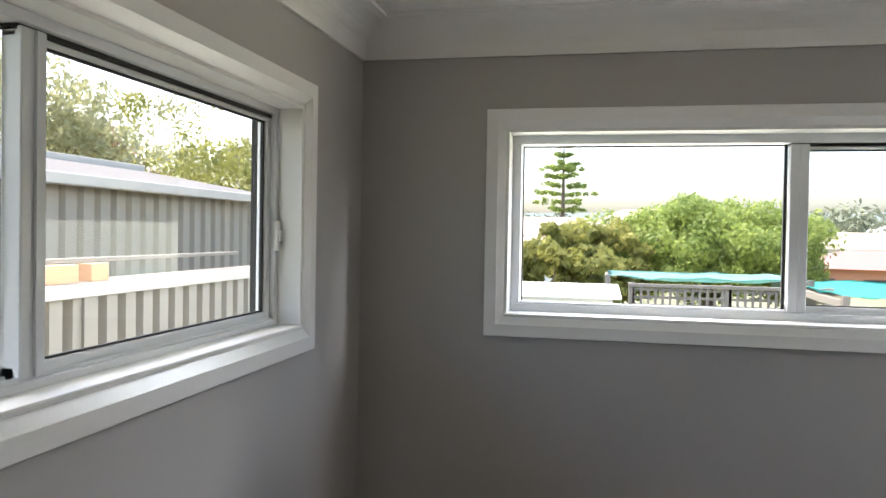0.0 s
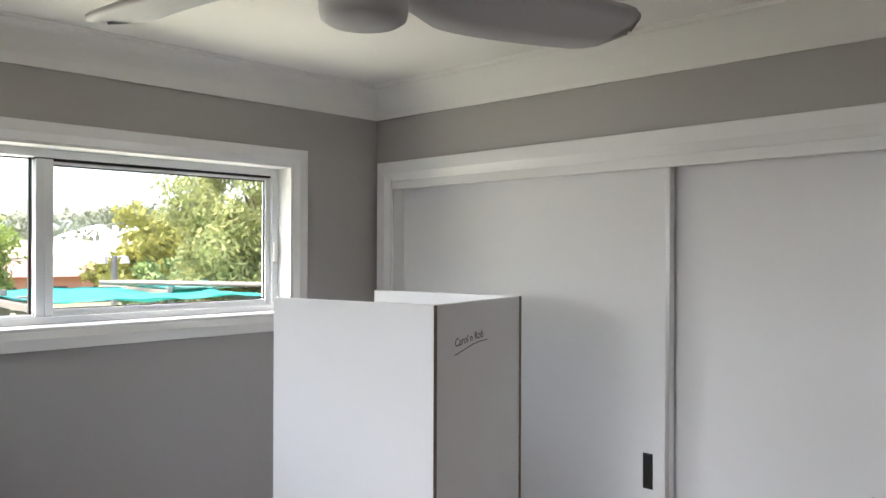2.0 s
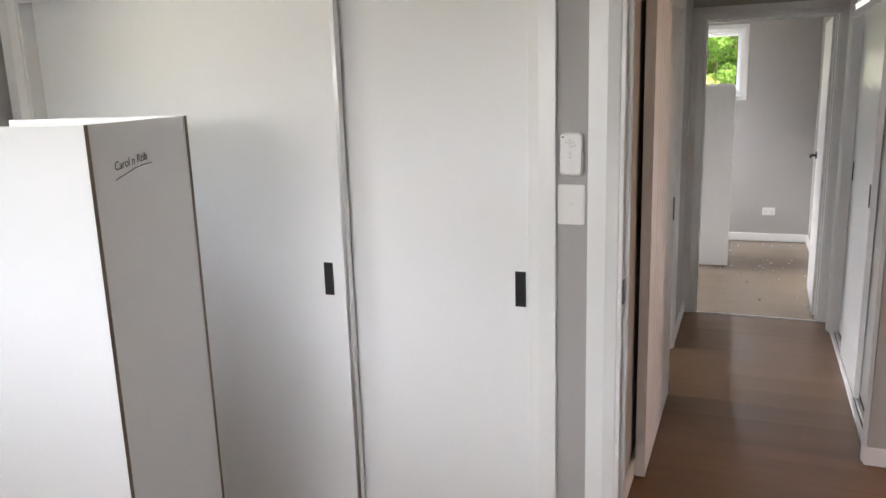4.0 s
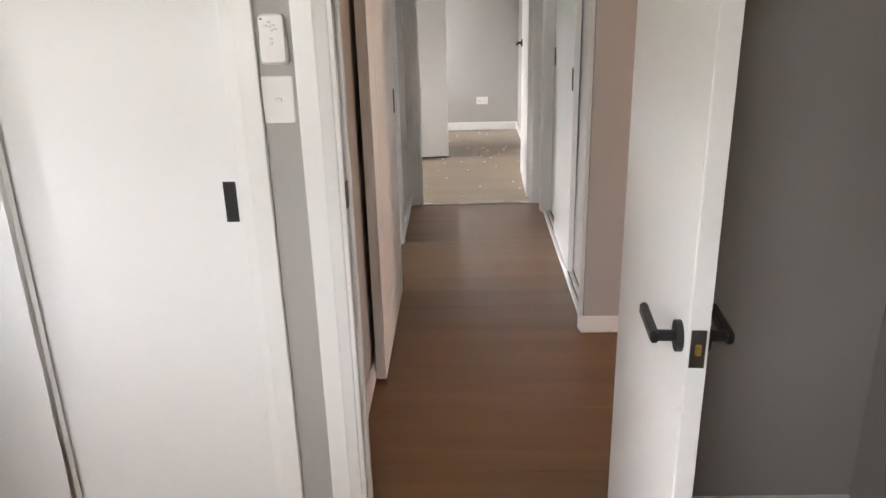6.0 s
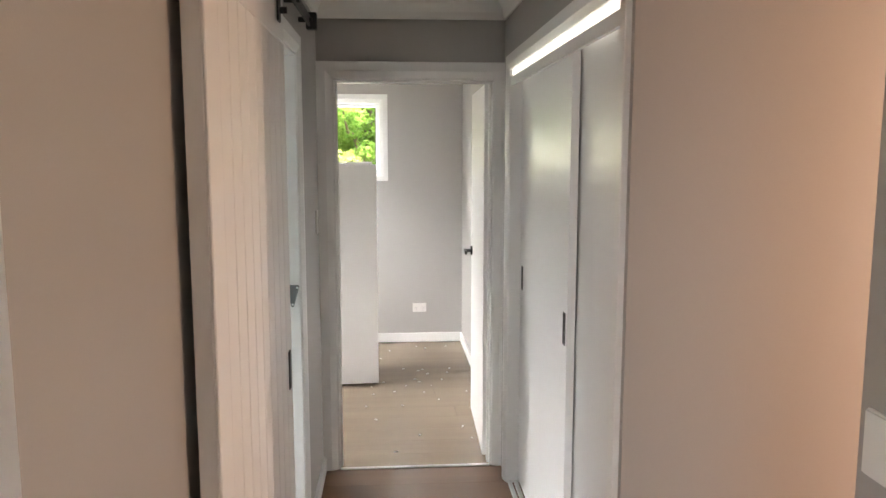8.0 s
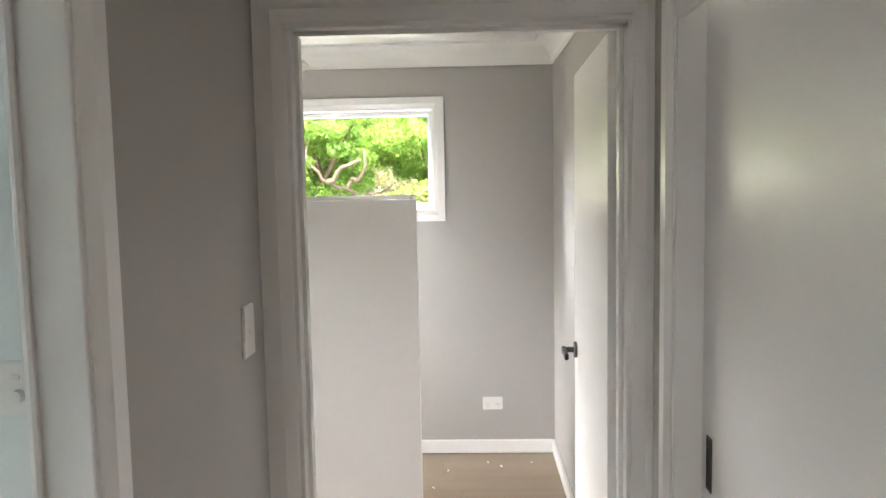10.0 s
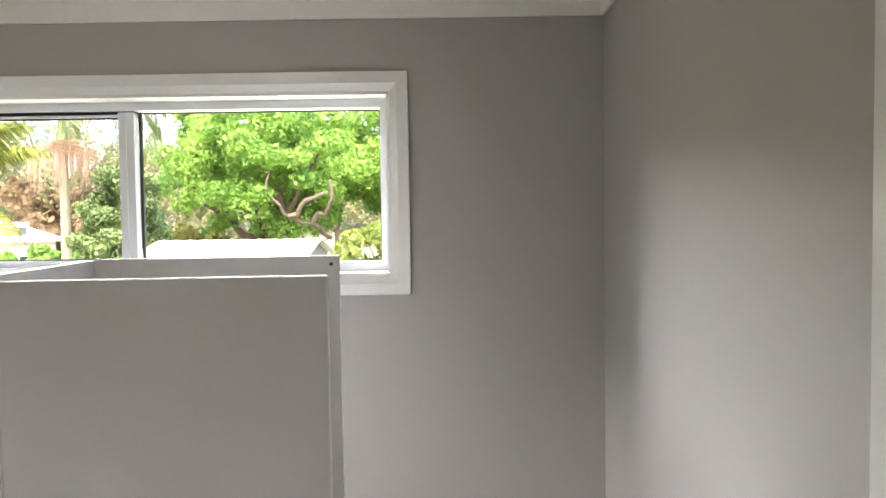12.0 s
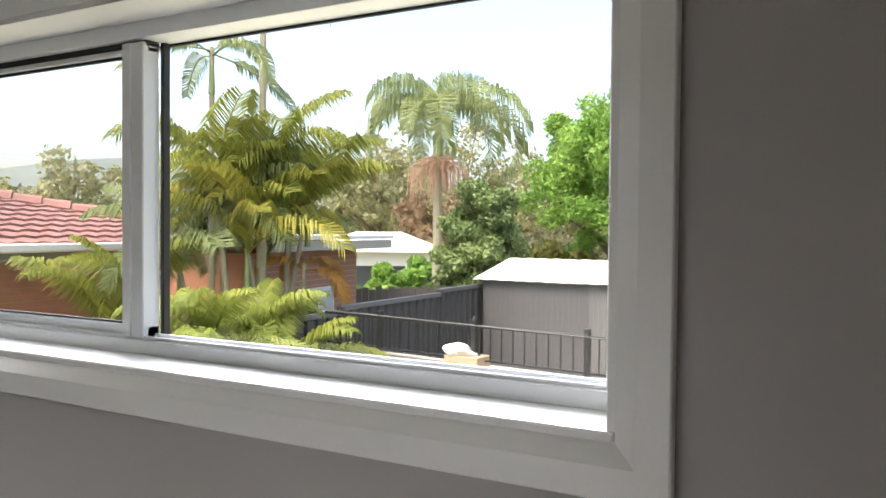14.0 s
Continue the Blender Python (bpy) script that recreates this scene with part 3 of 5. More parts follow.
part("bar", boxes((-2.54, -0.64, 0.012, 0.020, 2.130, 2.173), bev=0.001), BLACK, rail)
for x in (-2.45, -2.0, -1.55, -1.1, -0.70):
    bm = bmesh.new()
    tube(bm, (x, 0.020, 2.151), (x, 0.055, 2.151), 0.011, n=12)
    tube(bm, (x, 0.002, 2.151), (x, 0.013, 2.151), 0.010, n=6)
    part("standoff", bm, BLACK, rail)
part("end_stop", boxes((-0.675, -0.63, -0.012, 0.030, 2.12, 2.185), bev=0.003), BLACK, rail)
part("end_stop", boxes((-2.55, -2.51, -0.012, 0.030, 2.12, 2.185), bev=0.003), BLACK, rail)

# ---- built-in wardrobe in the first bedroom ----


def flush_pull(parent, m, name="flush_pull"):
    """A black rectangular recessed pull: rim and dark dish. u across, w up, facing -v."""
    bm = bmesh.new()
    for r in ((-0.017, 0.017, 0.050, 0.056), (-0.017, 0.017, -0.056, -0.050), (-0.017, -0.012, -0.050, 0.050), (0.012, 0.017, -0.050, 0.050)):
        box(bm, r[0], r[1], -0.0022, 0.002, r[2], r[3], 0.0007)
    rim = part(name, bm, BLACK, parent, "black flush pull", m)
    part("dish", boxes((-0.012, 0.012, -0.0008, 0.0015, -0.050, 0.050)), RUBBER, rim)
    return rim


robe = thing("wardrobe", pose(1.75, 0, 0), "white built-in wardrobe with three sliding doors", "wardrobe")
casing(robe, 0.331, 2.409, 0.002, 2.086, 0.081, 0.018, lambda u, h, z: (-0.0005 - h, u, z))
part("jamb", boxes((-0.004, 0.12, 0.400, 0.418, 0.002, 1.997), bev=0.001), WHITE, robe)
part("jamb", boxes((-0.004, 0.12, 2.317, 2.335, 0.002, 1.997), bev=0.001), WHITE, robe)
part("pelmet", boxes((-0.004, 0.012, 0.400, 2.335, 1.970, 2.014), bev=0.002), WHITE, robe)
for y0, y1, x, hy in ((1.66, 2.317, 0.055, None), (1.045, 1.715, 0.020, 1.110), (0.418, 1.115, 0.055, 0.457)):
    bm = bmesh.new()
    box(bm, x, x + 0.026, y0, y1, 0.022, 2.008, 0.002)
    dr = part("sliding_door", bm, DOORPAINT, robe)
    if hy:
        flush_pull(dr, pose(x, hy, 1.011, 0, 0, -90))
    part("bottom_rail", boxes((x - 0.0012, x + 0.006, y0, y1, 0.020, 0.045)), BARE, dr)
part("edge_strip", boxes((0.0165, 0.046, 1.0335, 1.0495, 0.022, 2.0), bev=0.002), BARE, robe)
part("floor_track", boxes((0.010, 0.09, 0.418, 2.317, 0.002, 0.012), bev=0.001), BARE, robe)
part("top_track", boxes((0.014, 0.09, 0.418, 2.317, 2.009, 2.0135)), BARE, robe)

# hall wardrobe
hr = thing("hall_wardrobe", HALL, "white hall wardrobe with three sliding doors", "wardrobe")
Y = SY
casing(hr, -2.018, -0.125, 0.002, 2.085, 0.071, 0.016, lambda u, h, z: (u, Y + 0.0005 + h, z))
part("jamb", boxes((-1.955, -1.938, Y - 0.10, Y + 0.004, 0.002, 2.02), bev=0.001), WHITE, hr)
part("jamb", boxes((-0.207, -0.190, Y - 0.10, Y + 0.004, 0.002, 2.02), bev=0.001), WHITE, hr)
part("pelmet", boxes((-1.938, -0.207, Y - 0.012, Y + 0.003, 1.942, 1.984), bev=0.002), WHITE, hr)
for x0, x1, y, hx in ((-1.938, -1.22, Y - 0.080, None), (-1.345, -0.68, Y - 0.046, -1.305), (-0.77, -0.207, Y - 0.080, -0.26)):
    bm = bmesh.new()
    box(bm, x0, x1, y, y + 0.026, 0.022, 2.0, 0.002)
    dr = part("sliding_door", bm, DOORPAINT, hr)
    if hx:
        flush_pull(dr, pose(hx, y + 0.026, 1.045, 0, 0, 180))
part("edge_strip", boxes((-1.3478, -1.3452, Y - 0.046, Y - 0.020, 0.022, 2.0)), DOORPAINT, hr)
for k in range(3):
    part("floor_track", boxes((-1.938, -0.207, Y - 0.082 + k * 0.030, Y - 0.062 + k * 0.030, 0.002, 0.016), bev=0.003), BARE, hr)
# the band's brightness is made by letting the strip itself glow
ls = thing("glow_band", HALL, "glowing bright band in the head of the hall wardrobe", "light")
part("glow_face", boxes((-1.935, -0.23, Y - 0.006, Y - 0.001, 1.987, 2.017)), GLOW, ls)

# ---- ceiling fans ----


def fan(name_m, turn):
    """Three broad rounded blades on a drum hub under a short rod."""
    ob = thing("ceiling_fan", name_m, "white three-bladed ceiling fan at rest", "ceiling fan", "ceiling fans")
    bm = bmesh.new()
    tube(bm, (0, 0, 0.285), (0, 0, 0.335), 0.062, 0.072, 28)
    part("canopy", bm, FANWHITE, ob)
    bm = bmesh.new()
    tube(bm, (0, 0, 0.14), (0, 0, 0.29), 0.014, n=14)
    part("rod", bm, FANWHITE, ob)
    bm = bmesh.new()
    prof = ((0.0, 0.0), (0.060, 0.0), (0.069, 0.006), (0.072, 0.018), (0.072, 0.095), (0.060, 0.13), (0.03, 0.145), (0, 0.148))
    ring = [[bm.verts.new((r * math.cos(2 * math.pi * k / 32), r * math.sin(2 * math.pi * k / 32), z)) for k in range(32)] for r, z in prof[1:-1]]
    for a, b in zip(ring, ring[1:]):
        for k in range(32):
            bm.faces.new((a[k], a[(k + 1) % 32], b[(k + 1) % 32], b[k]))
    bm.faces.new(ring[0][::-1])
    bm.faces.new(ring[-1])
    part("hub", bm, FANWHITE, ob, smooth=True)
    for j in range(3):
        bm = bmesh.new()
        n = 22
        up, lo = [], []
        for k in range(n + 1):
            f = k / n
            x = 0.06 + 0.540 * f
            grow = min(1.0, (f / 0.28)) ** 0.8
            w = (0.035 + 0.062 * grow) * (1 - 0.28 * max(0, f - 0.4))
            if f > 0.86:
                w *= math.sqrt(max(0.0, 1 - ((f - 0.86) / 0.14) ** 2)) * 0.96 + 0.04
            sweep = 0.035 * math.sin(math.pi * f)
            tilt = -radians(19 - 6 * f)
            z = 0.088 - 0.008 * f
            row = []
            for q in (-1, -0.5, 0, 0.5, 1):
                c = 0.006 * (1 - q * q)
                row.append((x, q * w * math.cos(tilt) + sweep, z + q * w * math.sin(tilt) + c))
            up.append([bm.verts.new((a, b, c + 0.004)) for a, b, c in row])
            lo.append([bm.verts.new((a, b, c - 0.004)) for a, b, c in row])
        for k in range(n):
            for q in range(4):
                bm.faces.new((up[k][q], up[k + 1][q], up[k + 1][q + 1], up[k][q + 1]))
                bm.faces.new((lo[k][q], lo[k][q + 1], lo[k + 1][q + 1], lo[k + 1][q]))
            bm.faces.new((up[k][0], lo[k][0], lo[k + 1][0], up[k + 1][0]))
            bm.faces.new((up[k][4], up[k + 1][4], lo[k + 1][4], lo[k][4]))
        for q in range(4):
            bm.faces.new((up[0][q], up[0][q + 1], lo[0][q + 1], lo[0][q]))
            bm.faces.new((up[n][q], lo[n][q], lo[n][q + 1], up[n][q + 1]))
        part("blade", bm, FANWHITE, ob, m=pose(0, 0, 0, 0, 0, turn + 120 * j), smooth=True)
    return ob


fan(pose(0.369, 0.809, TOP - 0.323), -12)
fan(pose(6.62, 0.99, TOP - 0.318), -71)

# ---- open cabinet carcasses ----


def panel(parent, x0, x1, y0, y1, z1, label="", raw=()):
    """A 16 mm melamine board on edge; raw: the faces that show bare chipboard."""
    ob = part("side_panel", boxes((x0, x1, y0, y1, 0.0, z1), bev=0.0008), MELAMINE, parent, label)
    for r in raw:
        part("raw_edge", boxes(r), CHIPBOARD, ob, "bare brown chipboard edge")
    return ob


CH = 1.571
# the first stands open to one side, its corner towards the door
c1 = thing("cabinet_carcass", pose(0.944, 1.238, 0, 0, 0, 13.0), "tall white melamine cabinet carcass without a top, marker writing", "cabinet", "cabinet carcasses")
cw, cd, th = 0.498, 0.558, 0.016
panel(c1, 0, th, 0, cd, CH, raw=[(0.0006, th - 0.0006, -0.0006, 0.0005, 0.002, CH - 0.001)])
panel(c1, cw - th, cw, 0, cd, CH, raw=[(cw - th + 0.0006, cw - 0.0006, -0.0006, 0.0005, 0.002, CH - 0.001)])
end1 = part("end_panel", boxes((th + 0.0005, cw - th - 0.0005, 0.003, 0.003 + th, 0.0, CH - 0.001), bev=0.0008), MELAMINE, c1)
part("base", boxes((th + 0.0005, cw - th - 0.0005, 0.02, cd, 0.06, 0.076), bev=0.0008), MELAMINE, c1)
tx = bpy.data.curves.new("lettering", "FONT")
tx.body, tx.size, tx.extrude, tx.shear = "Carol n Rob", 0.031, 0.0002, 0.12
tx.align_x = "CENTER"
to = new("lettering", tx)
to.parent = end1
to.matrix_basis = pose(0.185, 0.0024, 1.460, 90, 0, 0) @ pose(0, 0, 0, 0, 0, 5)
tx.materials.append(INK)
bm = bmesh.new()
pts = [(0.108, 1.431), (0.125, 1.435), (0.16, 1.442), (0.20, 1.451), (0.24, 1.456), (0.285, 1.457)]
for (a, b), (c, d) in zip(pts, pts[1:]):
    tube(bm, (a, 0.0028, b), (c, 0.0028, d), 0.0011, n=6)
part("underline", bm, INK, end1, "drawn marker line")

# the second is closed on all four sides
c2 = thing("cabinet_carcass", pose(6.514, -0.082, 0, 0, 0, 3.5), "tall white melamine cabinet carcass open to one side, drilled peg holes", "cabinet", "cabinet carcasses")
CH = 1.561
L2, W2 = 0.420, 0.555
part("back_panel", boxes((0.0, L2, W2 - th, W2, 0.012, CH), bev=0.0008), MELAMINE, c2)
part("side_panel", boxes((0.0, th, 0, W2 - th - 0.0005, 0.012, CH - 0.010), bev=0.002), MELAMINE, c2)
far_side = part("side_panel", boxes((L2 - th, L2, 0.012, W2 - th - 0.0005, 0.012, CH + 0.002), bev=0.0008), MELAMINE, c2)
part("base", boxes((th + 0.0005, L2 - th - 0.0005, 0.002, W2 - th - 0.0005, 0.05, 0.066), bev=0.0008), MELAMINE, c2)
for y, z in ((0.030, CH - 0.016), (0.092, 1.383), (0.092, 1.324), (0.092, 1.265), (0.092, 1.206), (0.092, 1.147), (0.092, 1.088)):
    bm = bmesh.new()
    tube(bm, (L2 - th + 0.0005, y, z), (L2 - th - 0.0012, y, z), 0.0042, n=10)
    part("peg_hole", bm, BLACK, far_side)
for x in (0.03, L2 - 0.03):
    for y in (0.03, W2 - 0.03):
        bm = bmesh.new()
        tube(bm, (x, y, 0.0), (x, y, 0.013), 0.014, n=12)
        part("foot", bm, BLACK, c2)

# ---- switches, sockets, remote ----


def plate(m, w, h, label, category, kind_of):
    """A slim wall plate. u across, w up, facing -v."""
    ob = thing(category.replace(" ", "_"), m, label, category)
    bm = bmesh.new()
    box(bm, -w / 2, w / 2, -0.008, 0, -h / 2, h / 2, 0.0025, 2)
    part("plate", bm, PLASTIC, ob)
    if kind_of == "socket":
        for u in (-0.030, 0.030):
            part("rocker", boxes((u - 0.006, u + 0.006, -0.0105, -0.0075, 0.014, 0.026), bev=0.001), PLASTIC, ob)
            for a, r in ((-0.008, 25), (0.008, -25)):
                part("slot", boxes((-0.001, 0.001, -0.0083, -0.0078, -0.005, 0.005)), RUBBER, ob, m=pose(u + a, 0, -0.004, 0, r, 0))
            part("slot", boxes((-0.001, 0.001, -0.0083, -0.0078, -0.005, 0.005)), RUBBER, ob, m=pose(u, 0, -0.019))
    elif kind_of == "switch":
        part("rocker", boxes((-0.009, 0.009, -0.0105, -0.0075, -0.0045, 0.0045), bev=0.0015), PLASTIC, ob)
    elif kind_of == "double":
        for u, z in ((-0.034, 0.016), (-0.034, -0.010), (0.022, 0.016), (-0.008, 0.004)):
            part("rocker", boxes((u - 0.007, u + 0.007, -0.011, -0.0075, z - 0.0035, z + 0.0035), bev=0.001), PLASTIC, ob)
        bm = bmesh.new()
        tube(bm, (0.026, -0.008, -0.010), (0.026, -0.020, -0.010), 0.009, n=16)
        part("dial", bm, PLASTIC, ob)
    return ob


plate(pose(1.75, 0.289, 1.289, 0, 0, -90), 0.077, 0.115, "blank-looking white light switch plate on grey wall", "light switch", "switch")
plate(HALL @ pose(-3.075, -0.705, 1.325, 0, 0, 180), 0.115, 0.075, "white light switch plate beside the doorway", "light switch", "switch")
plate(HALL @ pose(-0.14, NY, 1.305, 0, 0, 0), 0.073, 0.115, "white light switch plate at the end of the hall", "light switch", "switch")
plate(pose(4.285, 0.338, 1.355, 0, 0, -90), 0.118, 0.075, "white double power point on the bathroom wall", "power point", "double")
plate(pose(7.708, -0.425, 0.305, 0, 0, -90), 0.118, 0.076, "white double power point low on the wall", "power point", "socket")

rc = thing("fan_remote", pose(1.75, 0.287, 1.433, 0, 0, -90), "white fan remote control in its wall cradle", "remote control")


def rounded(u0, u1, z0, z1, v0, v1, r):
    """A slab with round corners, its front edge eased, facing -v."""
    bm = bmesh.new()
    ring = [(cu + r * math.cos(radians(a)), cz + r * math.sin(radians(a))) for cu, cz, a0 in ((u1 - r, z1 - r, 0), (u0 + r, z1 - r, 90), (u0 + r, z0 + r, 180), (u1 - r, z0 + r, 270)) for a in range(a0, a0 + 91, 15)]
    mu, mz = (u0 + u1) / 2, (z0 + z1) / 2
    rows = [[bm.verts.new((mu + (u - mu) * k, v, mz + (z - mz) * k)) for u, z in ring] for v, k in ((v1, 1.0), (v0 + 0.004, 1.0), (v0 + 0.0012, 0.975), (v0, 0.92))]
    for a, b in zip(rows, rows[1:]):
        for k in range(len(ring)):
            bm.faces.new((a[k], a[(k + 1) % len(ring)], b[(k + 1) % len(ring)], b[k]))
    bm.faces.new(rows[-1])
    bm.faces.new(rows[0][::-1])
    bmesh.ops.recalc_face_normals(bm, faces=bm.faces)
    return bm


part("cradle", rounded(-0.0335, 0.0335, -0.060, 0.012, -0.016, 0.0, 0.013), PLASTIC, rc)
hs = part("handset", rounded(-0.0305, 0.0305, -0.056, 0.060, -0.023, -0.003, 0.012), PLASTIC, rc)
part("indicator", boxes((-0.0255, -0.0195, -0.0236, -0.0225, 0.047, 0.0505)), RUBBER, hs)
for u, z in ((-0.004, 0.041), (-0.013, 0.033), (0.006, 0.034), (-0.004, 0.031), (0.010, 0.025), (0.001, 0.022), (-0.002, 0.003), (-0.002, -0.008)):
    part("button", boxes((u - 0.0042, u + 0.0042, -0.0246, -0.0225, z - 0.0024, z + 0.0024), bev=0.0009), BUTTON, hs)

# ---- outdoors ----
GZ = -1.05
# lawn made paler to bounce more light up through the windows
GRASS = material("pale_bounce_lawn", (0.17, 0.165, 0.09), 0.95, 0.45, 0.7, 0.3, 30)
CREAM = material("cream_sheet_steel", (0.25, 0.222, 0.182), 0.45, 0.05, 2, 0.0)
GREYSHEET = material("slate_grey_sheet_steel", (0.050, 0.048, 0.050), 0.45, 0.06, 2, 0.0)
WHITESHEET = material("pale_roof_sheet", (0.74, 0.74, 0.73), 0.4, 0.05, 2, 0.0)
SHEDGREY = material("shed_grey_sheet", (0.108, 0.105, 0.110), 0.5, 0.05, 2, 0.0)
BEIGETRIM = material("beige_trim_paint", (0.42, 0.39, 0.34), 0.7, 0.06, 2, 0.0, spec=0.2)
SHEDPALE = material("pale_shed_sheet", (0.150, 0.146, 0.150), 0.5, 0.05, 2, 0.0)
BRICK = material("red_brick", (0.45, 0.215, 0.135), 0.85, 0.15, 9, 0.1, 60, spread=0.14)
MORTAR = material("pale_mortar", (0.42, 0.36, 0.30), 0.95, 0.1, 9, 0.1, 60)
TILE = material("terracotta_tile", (0.27, 0.135, 0.115), 0.7, 0.15, 5, 0.05, 60, spread=0.12)
FASCIA = material("weathered_fascia", (0.25, 0.235, 0.20), 0.6, 0.1, 4, 0.0)
TEAL = material("teal_shade_cloth", (0.05, 0.42, 0.37), 0.7, 0.15, 2, 0.05, 80)
TEALPALE = material("faded_shade_cloth", (0.24, 0.46, 0.43), 0.75, 0.15, 2, 0.05, 80)
TIMBER = material("weathered_timber", (0.17, 0.15, 0.125), 0.85, 0.2, 6, 0.1, 60)
PALING = material("dark_paling_timber", (0.115, 0.095, 0.085), 0.9, 0.25, 6, 0.1, 60)
RAWPINE = material("orange_pine_offcut", (0.48, 0.25, 0.12), 0.8, 0.1, 10, 0.05)
CROWNSHAFT = material("green_crownshaft", (0.20, 0.24, 0.10), 0.5, 0.12, 6, 0.02, 60)
BARK = material("grey_brown_bark", (0.16, 0.12, 0.09), 0.95, 0.3, 6, 0.3, 40)
PALMBARK = material("ringed_palm_trunk", (0.30, 0.27, 0.19), 0.9, 0.25, 6, 0.2, 40)
# blue-grey tint imitates distance haze over the ridge
HILL = material("haze_tinted_ridge", (0.135, 0.16, 0.15), 1.0, 0.3, 0.05, 0.0)
CONCRETE = material("grey_concrete", (0.15, 0.145, 0.14), 0.9, 0.12, 3, 0.1, 60)
CARD = material("brown_cardboard", (0.40, 0.27, 0.17), 0.85, 0.1, 8, 0.02)
DARKGLASS = material("dark_window", (0.05, 0.06, 0.065), 0.12, 0.1, 4, 0.0)
CURTAIN = material("pale_curtain", (0.55, 0.55, 0.52), 0.8, 0.08, 6, 0.0)
BEIGE = material("beige_roof", (0.34, 0.27, 0.20), 0.7, 0.08, 3, 0.0)
LEAF_MID = leaf_material("mid_green_leaves", (0.125, 0.18, 0.045), (0.36, 0.42, 0.11))
LEAF_LIME = leaf_material("lime_green_leaves", (0.13, 0.27, 0.05), (0.37, 0.55, 0.13), 0.45)
LEAF_DARK = leaf_material("dark_glossy_leaves", (0.050, 0.090, 0.028), (0.27, 0.35, 0.13), 0.25)
LEAF_OLIVE = leaf_material("olive_yellow_leaves", (0.138, 0.153, 0.037), (0.387, 0.365, 0.109))
LEAF_GUM = leaf_material("dusty_gum_leaves", (0.19, 0.195, 0.10), (0.42, 0.40, 0.21))
LEAF_RUST = leaf_material("rusty_leaves", (0.17, 0.11, 0.065), (0.38, 0.28, 0.17))
LEAF_PALM = leaf_material("palm_fronds", (0.13, 0.18, 0.07), (0.42, 0.47, 0.22), 0.5)
LEAF_WEEP = leaf_material("fine_weeping_leaves", (0.19, 0.21, 0.085), (0.42, 0.43, 0.18), 0.5)
LEAF_CANE = leaf_material("cane_palm_fronds", (0.11, 0.145, 0.030), (0.46, 0.47, 0.105), 0.5)
LEAF_YOUNG = leaf_material("young_palm_fronds", (0.13, 0.18, 0.035), (0.42, 0.44, 0.10), 0.5)
LEAF_GOLD = leaf_material("golden_palm_fronds", (0.15, 0.20, 0.04), (0.58, 0.50, 0.11), 0.5)
LEAF_ORANGE = leaf_material("orange_dying_fronds", (0.34, 0.17, 0.05), (0.66, 0.36, 0.08), 0.5)
# greyed, lightened greens imitate haze over the far trees
LEAF_HAZED = leaf_material("haze_tinted_far_leaves", (0.10, 0.115, 0.075), (0.20, 0.21, 0.135), 0.3)

structure("ground", boxes((-900, 900, -900, 900, GZ - 1, GZ)), GRASS, "rough sloping lawn and earth", "ground")
rng = np.random.default_rng(7)


def leaves(centres, radii, per, size, flat=0.75):
    """Vertices and quads of leaves scattered over soft shells round the centres."""
    c = np.repeat(np.asarray(centres, float), per, axis=0)
    r = np.repeat(np.asarray(radii, float), per)[:, None]
    d = rng.normal(size=c.shape)
    d /= np.linalg.norm(d, axis=1, keepdims=True)
    p = c + d * r * rng.uniform(0.55, 1.08, (len(c), 1)) * np.array((1, 1, flat))
    nrm = d + rng.normal(scale=0.7, size=c.shape)
    nrm /= np.linalg.norm(nrm, axis=1, keepdims=True)
    t = np.cross(nrm, rng.normal(size=c.shape))
    t /= np.linalg.norm(t, axis=1, keepdims=True) + 1e-9
    b = np.cross(nrm, t)
    s = size * rng.uniform(0.6, 1.35, (len(c), 1))
    v = np.stack((p - t * s, p - b * s * 0.45, p + t * s, p + b * s * 0.45), axis=1).reshape(-1, 3)
    f = np.arange(len(v)).reshape(-1, 4)
    return v, f


def raw_part(name, v, f, mat, parent, label=""):
    me = bpy.data.meshes.new(name)
    me.from_pydata(v.tolist() if hasattr(v, "tolist") else v, [], f.tolist() if hasattr(f, "tolist") else f)
    me.materials.append(mat)
    ob = new(name, me)
    ob.parent = parent
    if label:
        ob["label"] = label
    return ob


def limb(bm, a, b, r0, r1, bends=4, wander=0.12):
    """A bent, tapering limb."""
    a, b = Vector(a), Vector(b)
    last, lr = a, r0
    for k in range(1, bends + 1):
        f = k / bends
        q = a.lerp(b, f) + Vector(rng.normal(size=3)) * wander * (b - a).length * 0.5 * (1 - f)
        r = r0 + (r1 - r0) * f
        tube(bm, last, q, lr, r, 7)
        last, lr = q, r


